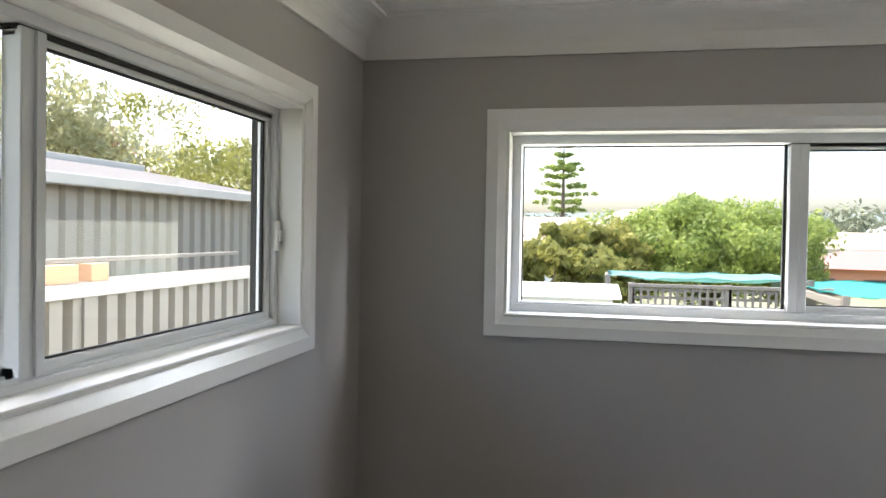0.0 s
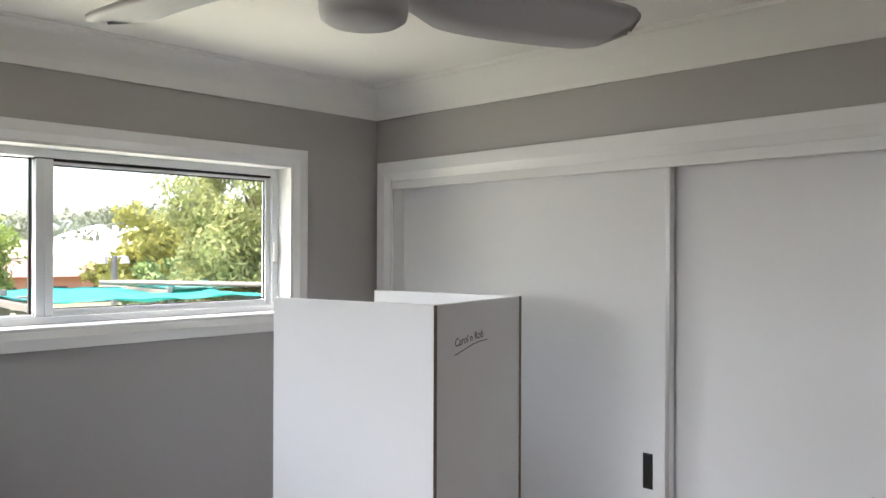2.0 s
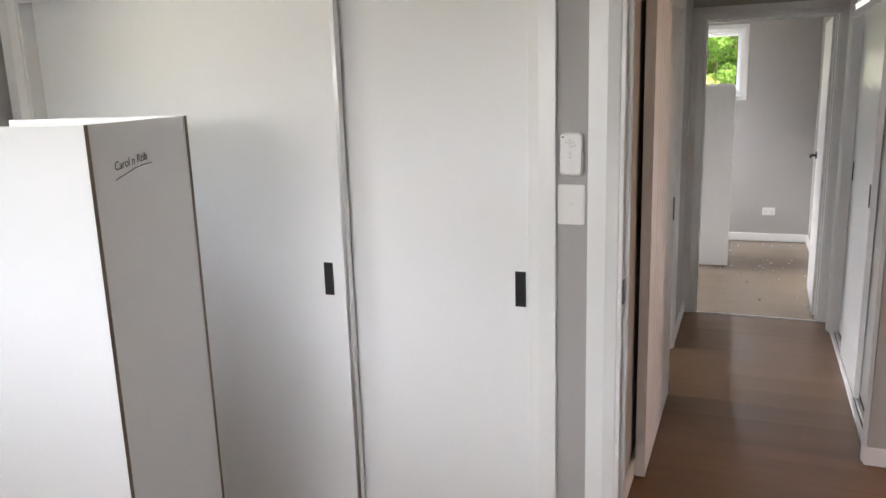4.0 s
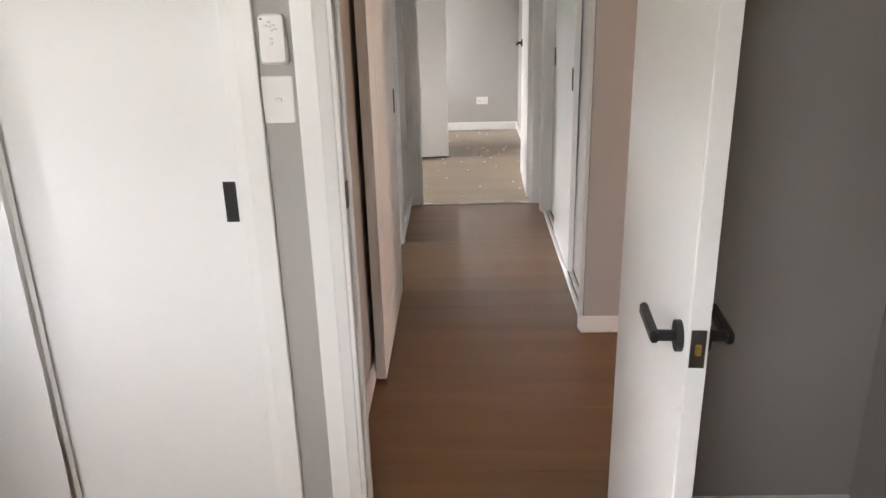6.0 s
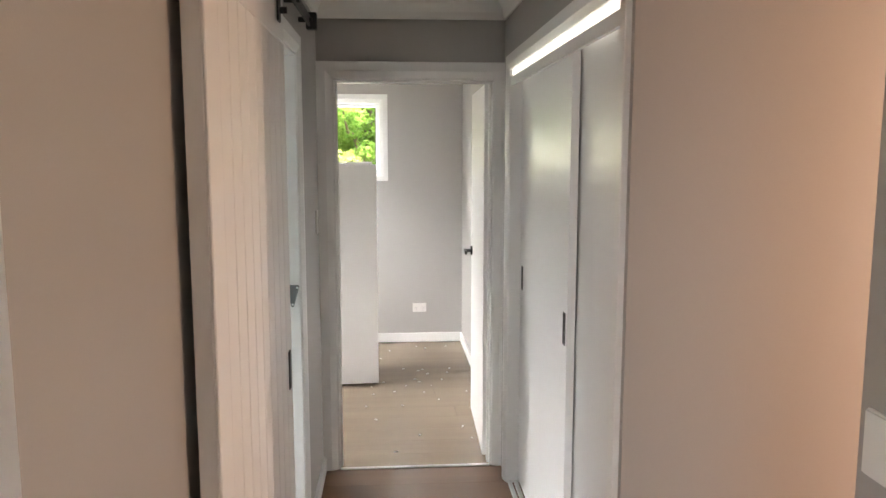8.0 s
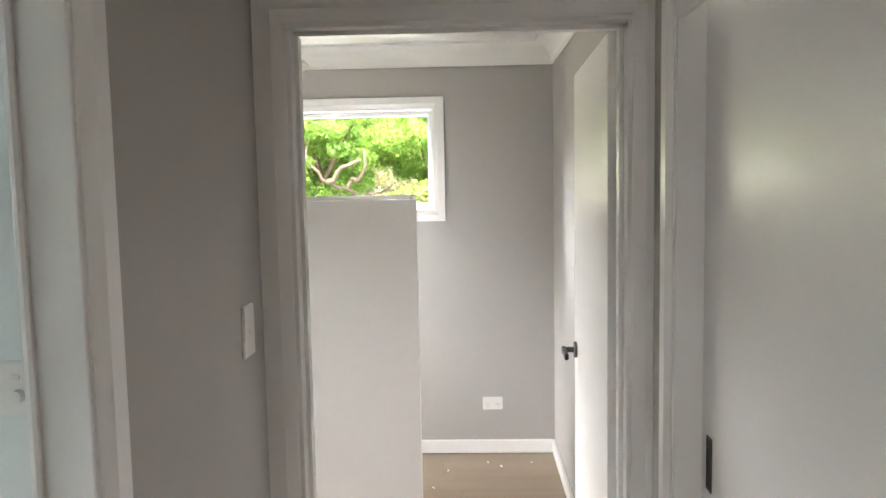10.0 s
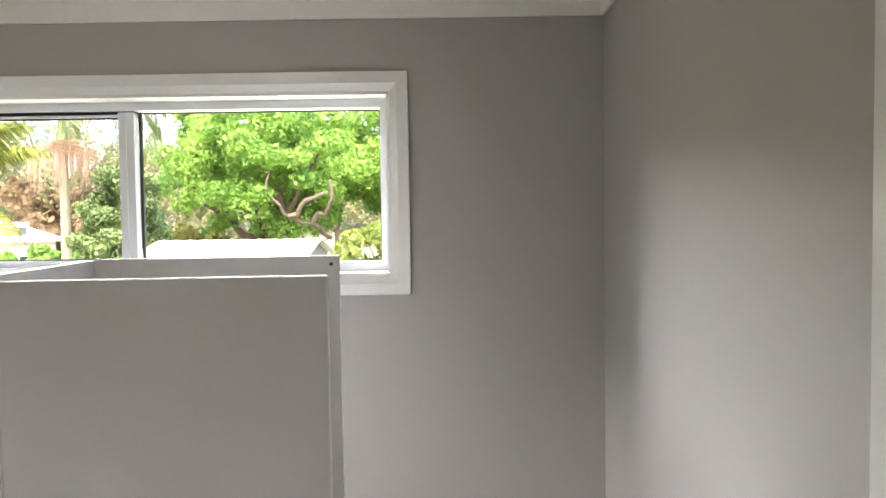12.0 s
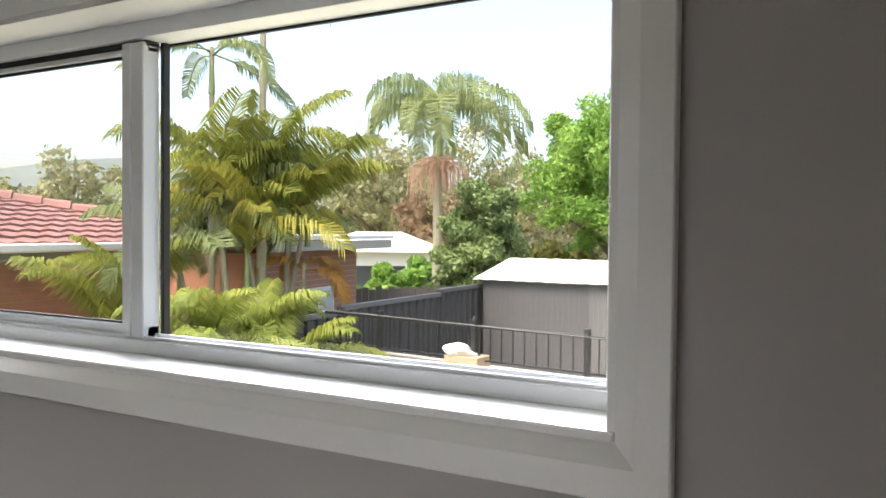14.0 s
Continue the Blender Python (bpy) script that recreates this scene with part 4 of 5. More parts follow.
def tree(name, x, y, high, spread, mat, label, leaf_size=0.16, clumps=60, per=90, trunk=0.16, base=GZ, low=0.35, lean=(0, 0), puff=0.24, group=""):
    """A tree: bent trunk and limbs, crown of leaf clumps with an uneven outline."""
    ob = thing(name, pose(x, y, base), label, "tree" if "bush" not in name and "shrub" not in name else "shrub", group)
    mid = high * (low + 1) / 2
    bm = bmesh.new()
    top = Vector((lean[0], lean[1], high * low))
    limb(bm, (0, 0, -0.2), top, trunk, trunk * 0.7, 4, 0.08)
    cs, rs = [], []
    for k in range(clumps):
        d = rng.normal(size=3)
        d /= np.linalg.norm(d)
        f = rng.uniform(0.25, 1.0) ** 0.6
        wob = 1 + 0.22 * noise.noise(Vector(d) * 1.7 + Vector((x, y, 0)))
        p = np.array((lean[0], lean[1], mid)) + d * f * wob * np.array((spread, spread, high * (1 - low) / 2))
        cs.append(p)
        rs.append(spread * puff * rng.uniform(0.6, 1.15))
    for k in range(0, clumps, max(1, clumps // 9)):
        limb(bm, top, cs[k], trunk * 0.5, trunk * 0.08, 4, 0.16)
    part("trunk", bm, BARK, ob)
    v, f = leaves(cs, rs, per, leaf_size)
    raw_part("crown", v, f, mat, ob)
    return ob


def frond(length, lift, bend, leaflet, hang, n=64):
    """One palm frond along +x: it leaves at lift degrees, bends over by bend, and its leaflets hang."""
    v, f = [], []
    pts, x, z, steps = [(0.0, 0.0)], 0.0, 0.0, 24
    for k in range(steps):
        a = radians(lift - bend * ((k + 0.5) / steps) ** 1.25)
        x, z = x + math.cos(a) * length / steps, z + math.sin(a) * length / steps
        pts.append((x, z))

    def along(t):
        k = min(steps - 1, int(t * steps))
        g = t * steps - k
        (x0, z0), (x1, z1) = pts[k], pts[k + 1]
        return x0 + (x1 - x0) * g, z0 + (z1 - z0) * g, Vector((x1 - x0, 0, z1 - z0)).normalized()

    for k in range(n):
        t = 0.16 + 0.835 * k / n
        x, z, d = along(t)
        ln = leaflet * length * (0.30 + 0.85 * math.sin(math.pi * min(1, 0.18 + 0.74 * t)))
        for side in (-1, 1):
            j = Vector(rng.normal(scale=0.09, size=3))
            a = Vector((x, 0, z))
            out = (d * 0.62 + Vector((0, side * 0.70, 0)) + Vector((-d.z, 0, d.x)) * 0.28 + j).normalized()
            mid = a + out * ln * 0.5
            tip = mid + (out * (1 - hang) + Vector((0, 0, -1)) * hang).normalized() * ln * 0.5
            w = d * (0.007 + 0.004 * length)
            i = len(v)
            v += [a - w * 0.5, mid - w, tip, mid + w, a + w * 0.5]
            f.append((i, i + 1, i + 2, i + 3, i + 4))
    for k in range(8):
        q = []
        for t in (k / 8, (k + 1) / 8 - 1e-4):
            x, z, d = along(t)
            w = 0.017 * (1 - 0.8 * t)
            q += [(x, -w, z), (x, w, z), (x - d.z * w, 0, z + d.x * w)]
        i = len(v)
        v += q
        f += [(i, i + 1, i + 4, i + 3), (i + 1, i + 2, i + 5, i + 4), (i + 2, i, i + 3, i + 5)]
    return [tuple(q) for q in v], f


def palm(x, y, trunks, fronds, length, mat, label, leaflet=0.5, seed_stalks=False, base=GZ, lift=(30, 80), bend=(70, 130), hang=0.5):
    """A palm, or a clump: ringed trunks with arching fronds. trunks: rows of dx, dy, height, radius."""
    ob = thing("palm_tree", pose(x, y, base), label, "palm tree")
    for dx, dy, h, r in trunks:
        bm = bmesh.new()
        px, py = dx * 0.3, dy * 0.3
        lastp, lr = Vector((px, py, -0.1)), r
        steps = 9
        for k in range(1, steps + 1):
            g = k / steps
            q = Vector((px + (dx - px) * g ** 1.5, py + (dy - py) * g ** 1.5, h * g))
            tube(bm, lastp, q, lr, r * (1 - 0.35 * g), 9)
            tube(bm, q - Vector((0, 0, 0.02)), q + Vector((0, 0, 0.02)), r * (1.12 - 0.35 * g), r * (1.12 - 0.35 * g), 9)
            lastp, lr = q, r * (1 - 0.35 * g)
        part("trunk", bm, PALMBARK, ob)
        for k in range(fronds):
            fl = length * rng.uniform(0.75, 1.1)
            v, f = frond(fl, rng.uniform(*lift), rng.uniform(*bend), leaflet, hang)
            turn = k * 137.5 + rng.uniform(-14, 14)
            pr = raw_part("frond", v, f, mat, ob)
            pr.matrix_basis = pose(dx, dy, h - 0.03 * (k % 4), 0, 0, turn)
        bm = bmesh.new()
        tube(bm, (dx, dy, h - 3.2 * r - 0.35), (dx, dy, h + 0.05), r * 0.95, r * 0.45, 10)
        part("crownshaft", bm, CROWNSHAFT, ob, "smooth green crownshaft")
        if seed_stalks:
            bm = bmesh.new()
            for k in range(190):
                a = rng.uniform(0, 2 * math.pi)
                s, l = rng.uniform(0.05, 0.80), rng.uniform(0.35, 0.90)
                p = Vector((dx, dy, h - 0.75 - 0.25 * rng.uniform()))
                q = p + Vector((s * math.cos(a), s * math.sin(a), 0.10 - 0.65 * s * s))
                tube(bm, p, q, 0.010, 0.007, 4)
                tube(bm, q, q + Vector((0.05 * math.cos(a), 0.05 * math.sin(a), -l)), 0.008, 0.005, 4)
            part("seed_stalks", bm, material("pinkish_seed_stalks", (0.46, 0.29, 0.20), 0.9, 0.2, 6, 0.0), ob, "hanging pinkish seed stalks")
    return ob


def ribbed(length, high, pitch, depth):
    """A standing sheet of steel with trapezoid ribs, along x from 0, facing -y."""
    bm = bmesh.new()
    pts, x = [], 0.0
    while x < length:
        for dx, dy in ((0, 0), (pitch * 0.55, 0), (pitch * 0.65, depth), (pitch * 0.9, depth)):
            pts.append((min(x + dx, length), dy))
        x += pitch
    pts.append((length, 0))
    lo = [bm.verts.new((a, b, 0)) for a, b in pts]
    up = [bm.verts.new((a, b, high)) for a, b in pts]
    lo2 = [bm.verts.new((a, b + 0.012, 0)) for a, b in pts]
    up2 = [bm.verts.new((a, b + 0.012, high)) for a, b in pts]
    for k in range(len(pts) - 1):
        if pts[k][0] == pts[k + 1][0] and pts[k][1] == pts[k + 1][1]:
            continue
        bm.faces.new((lo[k], lo[k + 1], up[k + 1], up[k]))
        bm.faces.new((lo2[k + 1], lo2[k], up2[k], up2[k + 1]))
        bm.faces.new((up[k], up[k + 1], up2[k + 1], up2[k]))
    return bm


# west side: fence and the neighbour's shed
fence = thing("steel_fence", pose(-3.15, 0.2, GZ, 0, 0, 90), "cream ribbed steel fence with a capping rail", "fence")
FT = 1.37
for k in range(5):
    part("sheet", ribbed(2.36, FT - GZ - 0.03, 0.19, 0.055), CREAM, fence, m=pose(k * 2.4 - 1.0, 0, 0))
    part("post", boxes((k * 2.4 - 1.045, k * 2.4 - 0.995, -0.02, 0.06, 0, FT - GZ - 0.02), bev=0.003), CREAM, fence)
part("capping_rail", boxes((-1.1, 11.1, -0.025, 0.065, FT - GZ - 0.07, FT - GZ), bev=0.004), BEIGETRIM, fence)
for k, w in ((0, 0.30), (1, 0.17)):
    tagged(part("timber_offcut", boxes((0, 0.12, -w / 2, w / 2, -0.01, 0.10), bev=0.003), RAWPINE, m=pose(-3.40, 3.95 + k * 0.35, FT + 0.015)), "orange pine offcut laid behind the fence top", "timber offcut", "timber offcuts")
ln = thing("timber_batten", pose(-3.40, 3.75, FT + 0.12, 2, 0, 90), "long thin timber batten lying along the fence", "timber")
part("batten", boxes((0, 2.6, -0.02, 0.02, 0, 0.03), bev=0.003), TIMBER, ln)
tagged(part("fence_shelf", boxes((-3.48, -3.17, 2.2, 7.5, FT - 0.03, FT + 0.005)), TIMBER), "timber plank fixed behind the fence", "plank", "", "structure")

shed = thing("neighbour_shed", pose(-5.2, -4.0, GZ, 0, 0, 90), "cream ribbed steel shed with a low pitched roof", "shed")
part("wall", ribbed(15.9, 2.13 - GZ, 0.26, 0.055), CREAM, shed)
part("end_wall", boxes((15.86, 15.9, 0.02, 4.2, 0, 2.2 - GZ)), CREAM, shed)
bm = bmesh.new()
for x0, x1, s0, s1 in ((-0.2, 16.2, -0.15, 3.1),):
    vs = [bm.verts.new(q) for q in ((x0, s0, 2.13 - GZ), (x1, s0, 2.13 - GZ), (x1 + 0.0, s1, 2.68 - GZ), (x0, s1, 2.68 - GZ), (x0, s0, 2.19 - GZ), (x1, s0, 2.19 - GZ), (x1, s1, 2.74 - GZ), (x0, s1, 2.74 - GZ))]
    for q in ((0, 1, 2, 3), (4, 7, 6, 5), (0, 4, 5, 1), (1, 5, 6, 2), (2, 6, 7, 3), (3, 7, 4, 0)):
        bm.faces.new([vs[i] for i in q])
part("roof", bm, material("matt_grey_roof", (0.16, 0.15, 0.145), 0.95, 0.1, 2, 0.0, spec=0.05), shed)
part("gutter", boxes((-0.2, 16.25, -0.26, -0.13, 2.10 - GZ, 2.21 - GZ), bev=0.01), BEIGETRIM, shed)
part("barge_cap", boxes((-0.2, 16.25, 3.02, 3.2, 2.70 - GZ, 2.83 - GZ), bev=0.01), BEIGETRIM, shed)

for x, y, h, s, mt in ((-13, 7, 7.2, 2.8, LEAF_GUM), (-15, 11, 8.0, 3.0, LEAF_GUM), (-12, 13.5, 6.4, 2.4, LEAF_GUM), (-17, 17, 8.4, 3.2, LEAF_GUM), (-11.5, 18, 6.0, 2.4, LEAF_OLIVE), (-12, 10, 5.4, 2.2, LEAF_RUST), (-14, 22, 7.2, 3.0, LEAF_GUM), (-10, 22, 6.2, 2.2, LEAF_OLIVE), (-16, 4, 7.5, 3.0, LEAF_GUM), (-12.5, 16, 5.4, 2.0, LEAF_RUST)):
    tree("gum_tree", x, y, h, s, mt, "tall airy tree behind the shed", 0.085, 50, 150, 0.12, low=0.2, puff=0.30, group="trees behind the shed")

# north side: garden, shade cloth, big tree, houses
tree("spreading_tree", 3.2, 26.2, 3.95, 3.75, LEAF_MID, "broad rounded tree with dense mid-green leaves", 0.085, 240, 260, 0.3, low=0.2, puff=0.18)
tree("leafy_bush", -1.6, 20, 3.2, 1.7, LEAF_OLIVE, "yellow-green bush beside the broad tree", 0.13, 60, 110, 0.08, low=0.1)
tree("leafy_bush", -0.4, 24, 3.2, 1.6, LEAF_OLIVE, "yellow-green bush beside the broad tree", 0.13, 60, 110, 0.08, low=0.1)
tree("leafy_bush", -3.4, 17, 3.6, 1.5, LEAF_OLIVE, "yellow-green bush beside the broad tree", 0.13, 60, 100, 0.08, low=0.1)
tree("weeping_tree", 8.0, 13.2, 6.6, 1.9, LEAF_WEEP, "drooping tree with fine yellow-green leaves", 0.06, 170, 330, 0.14, low=0.08, puff=0.26)
tree("weeping_tree", 10.0, 11.8, 6.6, 2.2, LEAF_WEEP, "drooping tree with fine yellow-green leaves", 0.06, 170, 330, 0.14, low=0.08, puff=0.26)
tree("dark_bush", 8.6, 19.5, 2.6, 1.3, LEAF_DARK, "dark green bush below the drooping tree", 0.10, 40, 110, 0.08, low=0.08)
tree("leafy_bush", 12.5, 27, 4.2, 3.0, LEAF_OLIVE, "yellow-green bush on the slope", 0.16, 80, 100, 0.1, low=0.1)
tree("leafy_bush", 15.5, 31, 4.2, 3.0, LEAF_OLIVE, "yellow-green bush on the slope", 0.16, 80, 100, 0.1, low=0.1)

pine = thing("hoop_pine", pose(-4.4, 78, GZ), "tall dark conifer with tiered branches", "tree")
bm = bmesh.new()
limb(bm, (0, 0, 0), (0, 0, 12.4), 0.35, 0.05, 5, 0.0)
part("trunk", bm, BARK, pine)
cs, rs = [], []
for k in range(10):
    z = 5.2 + k * 0.80
    reach = (3.7 - 0.31 * k) * rng.uniform(0.6, 1.15)
    for j in range(6):
        a = j * 1.05 + k * 0.7 + rng.uniform(-0.5, 0.5)
        reach *= rng.uniform(0.8, 1.22)
        z += rng.uniform(-0.16, 0.16)
        for g in (0.35, 0.7, 1.0):
            if rng.uniform() < 0.8:
                cs.append((reach * g * math.cos(a), reach * g * math.sin(a), z + 0.25 * g))
                rs.append(0.42 * rng.uniform(0.7, 1.2))
v, f = leaves(cs, rs, 46, 0.16, 0.55)
raw_part("crown", v, f, LEAF_MID, pine)

canopy = thing("shade_canopy", pose(0, 0, 0), "sagging teal shade cloth stretched over a timber frame", "shade cloth")
for x0, x1, y0, y1, z, mt in ((-0.1, 2.7, 11.6, 13.6, 1.12, TEALPALE), (2.5, 5.6, 9.3, 13.0, 1.07, TEAL), (4.9, 7.0, 11.2, 13.9, 1.10, TEALPALE)):
    bm = bmesh.new()
    n = 14
    g = [[bm.verts.new((x0 + (x1 - x0) * i / n, y0 + (y1 - y0) * j / n, z - 0.10 * math.sin(math.pi * i / n) * math.sin(math.pi * j / n) + 0.05 * noise.noise(Vector((i * 0.5, j * 0.5, x0))))) for j in range(n + 1)] for i in range(n + 1)]
    for i in range(n):
        for j in range(n):
            bm.faces.new((g[i][j], g[i + 1][j], g[i + 1][j + 1], g[i][j + 1]))
    bmesh.ops.solidify(bm, geom=bm.faces[:], thickness=0.01)
    part("cloth", bm, mt, canopy, smooth=True)
    for x in (x0, x1):
        part("post", boxes((x - 0.04, x + 0.04, y0 - 0.04, y0 + 0.04, GZ, z + 0.02), bev=0.004), TIMBER, canopy)
        part("beam", boxes((x - 0.04, x + 0.04, y0, y1, z - 0.12, z - 0.03), bev=0.004), TIMBER, canopy)
for k in range(3):
    bm = bmesh.new()
    tube(bm, (4.3 + 0.2 * k, 12.4, 1.17), (6.4 + 0.15 * k, 10.3, 1.13), 0.035, n=8)
    part("loose_pole", bm, TIMBER, canopy)

lat = thing("lattice_screen", pose(0.25, 11.2, 0), "grey weathered timber lattice screen", "lattice")
for k in range(26):
    part("slat", boxes((k * 0.10, k * 0.10 + 0.035, 0, 0.012, 0.35, 1.0)), TIMBER, lat)
for k in range(6):
    part("slat", boxes((-0.02, 2.56, 0.013, 0.025, 0.40 + k * 0.11, 0.435 + k * 0.11)), TIMBER, lat)
for x in (-0.06, 1.25, 2.56):
    part("post", boxes((x, x + 0.09, 0.0, 0.09, GZ, 1.06), bev=0.005), TIMBER, lat)
part("top_rail", boxes((-0.06, 2.65, -0.02, 0.06, 1.0, 1.05), bev=0.005), TIMBER, lat)
sw = thing("side_wall", pose(3.55, 10.2, 0, 0, 0, -35), "low pale rendered wall under the shade cloth", "garden wall")
part("wall", boxes((0, 1.0, 0, 0.1, GZ, 0.92)), WHITESHEET, sw)
tank = thing("white_roof", pose(-1.5, 9.0, 0), "low white roof of a garden building", "roof")
part("roof_sheet", boxes((-1.1, 1.55, 0, 2.2, 0.98, 1.03), bev=0.01), WHITESHEET, tank)
part("wall", boxes((-0.95, 1.45, 0.1, 2.1, GZ, 0.98)), WHITESHEET, tank)


def far_house(x, y, turn, w, d, eave, rise, wall, roof, label):
    """A far house: walls, windows, hipped roof."""
    ob = thing("house", pose(x, y, GZ, 0, 0, turn), label, "house", "far houses")
    part("wall", boxes((-w / 2, w / 2, -d / 2, d / 2, -2, eave)), wall, ob)
    bm = bmesh.new()
    o = 0.45
    c = [bm.verts.new(q) for q in ((-w / 2 - o, -d / 2 - o, eave), (w / 2 + o, -d / 2 - o, eave), (w / 2 + o, d / 2 + o, eave), (-w / 2 - o, d / 2 + o, eave))]
    r = [bm.verts.new((-w / 2 + d * 0.35, 0, eave + rise)), bm.verts.new((w / 2 - d * 0.35, 0, eave + rise))]
    for q in ((c[0], c[1], r[1], r[0]), (c[1], c[2], r[1]), (c[2], c[3], r[0], r[1]), (c[3], c[0], r[0]), (c[3], c[2], c[1], c[0])):
        bm.faces.new(q)
    part("roof", bm, roof, ob)
    for k in range(4):
        u = -w / 2 + w * (k + 0.5) / 4
        part("window", boxes((u - 0.5, u + 0.5, -d / 2 - 0.03, -d / 2 + 0.02, eave - 1.6, eave - 0.5)), DARKGLASS, ob)
    return ob


far_house(14.5, 44, -10, 9, 7, 1.35, 0.9, BRICK, TILE, "red brick house with a tiled roof")
far_house(19, 56, 5, 14, 8, 2.2, 1.1, WHITESHEET, BEIGE, "pale house with a beige roof")
far_house(-3, 44, 12, 9, 7, 2.4, 1.4, WHITESHEET, BEIGE, "pale house among the bushes")
far_house(30, 75, 20, 12, 8, 3.4, 1.6, WHITESHEET, WHITESHEET, "white house on the far slope")
far_house(6, 92, -15, 14, 8, 4.4, 1.6, WHITESHEET, BEIGE, "pale house on the far slope")
pole = thing("light_pole", pose(8.1, 21.5, GZ), "pale pole with two lamps in the garden", "pole")
bm = bmesh.new()
tube(bm, (0, 0, 0), (0, 0, 2.55), 0.09, 0.08, 10)
part("post", bm, CONCRETE, pole)
for s in (-1, 1):
    bm = bmesh.new()
    tube(bm, (0, 0, 2.5), (s * 0.3, 0, 2.55), 0.03, n=8)
    tube(bm, (s * 0.3, 0, 2.35), (s * 0.3, 0, 2.55), 0.14, 0.09, 12)
    part("lamp_head", bm, BEIGETRIM, pole)

# east side: yard fence, shed, retaining wall with railing
yf = thing("yard_fence", pose(9.3, 4.85, GZ), "slate grey ribbed steel fence stepping along the yard", "fence")
for k in range(4):
    h = 1.74 + 0.05 * k
    part("sheet", ribbed(2.30, h, 0.19, 0.03), GREYSHEET, yf, m=pose(k * 2.35, 0, 0))
    part("capping_rail", boxes((k * 2.35 - 0.02, k * 2.35 + 2.33, -0.02, 0.055, h - 0.03, h + 0.03), bev=0.004), SHEDGREY, yf)
    part("post", boxes((k * 2.35 - 0.045, k * 2.35 - 0.0, -0.03, 0.06, 0, h + 0.02), bev=0.003), GREYSHEET, yf)
pf = thing("paling_fence", pose(18.0, 7.5, GZ, 0, 0, -35), "dark weathered timber paling fence", "fence")
for k in range(30):
    part("paling", boxes((k * 0.13, k * 0.13 + 0.12, 0, 0.02, 0, 1.70 + 0.03 * math.sin(k * 2.7)), bev=0.002), PALING, pf)
part("rail", boxes((0, 3.9, -0.05, 0.0, 1.2, 1.28)), PALING, pf)

gs = thing("garden_shed", pose(17.45, 2.085, GZ, 0, 0, -2.0), "grey sheet steel garden shed with a pale gabled roof", "shed")
sl, sw_, sh = 2.69, 2.4, 2.01
part("wall_sheet", ribbed(sl * 0.64, sh, 0.085, 0.002), SHEDGREY, gs, m=pose(0, sl, 0, 0, 0, -90))
part("wall_sheet", ribbed(sl * 0.36, sh, 0.085, 0.002), SHEDPALE, gs, "paler sheet", m=pose(0.012, sl * 0.36, 0, 0, 0, -90))
part("wall", boxes((0, sw_, sl - 0.02, sl, 0, sh)), SHEDGREY, gs)
bm = bmesh.new()
gv = [bm.verts.new(q) for q in ((0, 0, 0), (sw_, 0, 0), (sw_, 0, sh), (sw_ / 2, 0, sh + 0.25), (0, 0, sh), (0, 0.02, 0), (sw_, 0.02, 0), (sw_, 0.02, sh), (sw_ / 2, 0.02, sh + 0.25), (0, 0.02, sh))]
bm.faces.new(gv[:5][::-1]), bm.faces.new(gv[5:])
for k in range(5):
    bm.faces.new((gv[k], gv[(k + 1) % 5], gv[5 + (k + 1) % 5], gv[5 + k]))
part("gable_wall", bm, SHEDPALE, gs)
part("back_wall", boxes((sw_ - 0.02, sw_, 0.02, sl - 0.02, 0, sh)), SHEDGREY, gs)
part("door", boxes((0.35, 1.6, -0.02, -0.004, 0.05, 1.75), bev=0.003), WHITESHEET, gs)
for s0, s1, z0, z1 in ((-0.10, sw_ / 2, sh - 0.02, sh + 0.26), (sw_ / 2, sw_ + 0.10, sh + 0.26, sh - 0.02)):
    bm = bmesh.new()
    n = 24
    rows = []
    for k in range(n + 1):
        y = -0.12 + (sl + 0.24) * k / n
        e = 0.012 if k % 2 else 0.0
        rows.append([bm.verts.new((s0, y, z0 + e)), bm.verts.new((s1, y, z1 + e)), bm.verts.new((s1, y, z1 + e + 0.02)), bm.verts.new((s0, y, z0 + e + 0.02))])
    for a, b in zip(rows, rows[1:]):
        for k in range(4):
            bm.faces.new((a[k], a[(k + 1) % 4], b[(k + 1) % 4], b[k]))
    part("roof_sheet", bm, WHITESHEET, gs)

YARD = pose(12.45, -3.0, GZ, 0, 0, -7.0)
rw = thing("retaining_wall", YARD, "low concrete wall with a pale capping", "garden wall")
part("wall", boxes((0, 0.25, 0, 7.8, 0, 1.45), bev=0.01), CONCRETE, rw)
part("capping", boxes((0.17, 0.26, 0, 7.8, 1.45, 1.475), bev=0.006), BEIGETRIM, rw)
rl = thing("pool_railing", YARD @ pose(0.12, 0, 1.475), "black steel railing with slim pickets", "railing")
part("top_rail", boxes((-0.014, 0.014, 0, 7.8, 0.36, 0.385), bev=0.003), BLACK, rl)
part("bottom_rail", boxes((-0.012, 0.012, 0, 7.8, 0.05, 0.07)), BLACK, rl)
for k in range(7):
    part("post", boxes((-0.025, 0.025, k * 1.15 + 0.1, k * 1.15 + 0.15, 0, 0.44), bev=0.004), BLACK, rl)
for k in range(64):
    part("picket", boxes((-0.006, 0.006, k * 0.12 + 0.05, k * 0.12 + 0.062, 0.07, 0.37)), BLACK, rl)
br = part("bracket", boxes((-0.05, 0.03, 4.30, 4.52, -0.02, 0.05), bev=0.006), BLACK, rl, "black rail bracket")
for k in range(4):
    bm = bmesh.new()
    tube(bm, (0, 0.125 + (2 * k + 1) * 1.15, 0.43), (0, 0.125 + (2 * k + 1) * 1.15, 0.465), 0.022, 0.012, 10)
    part("post_cap", bm, BLACK, rl)
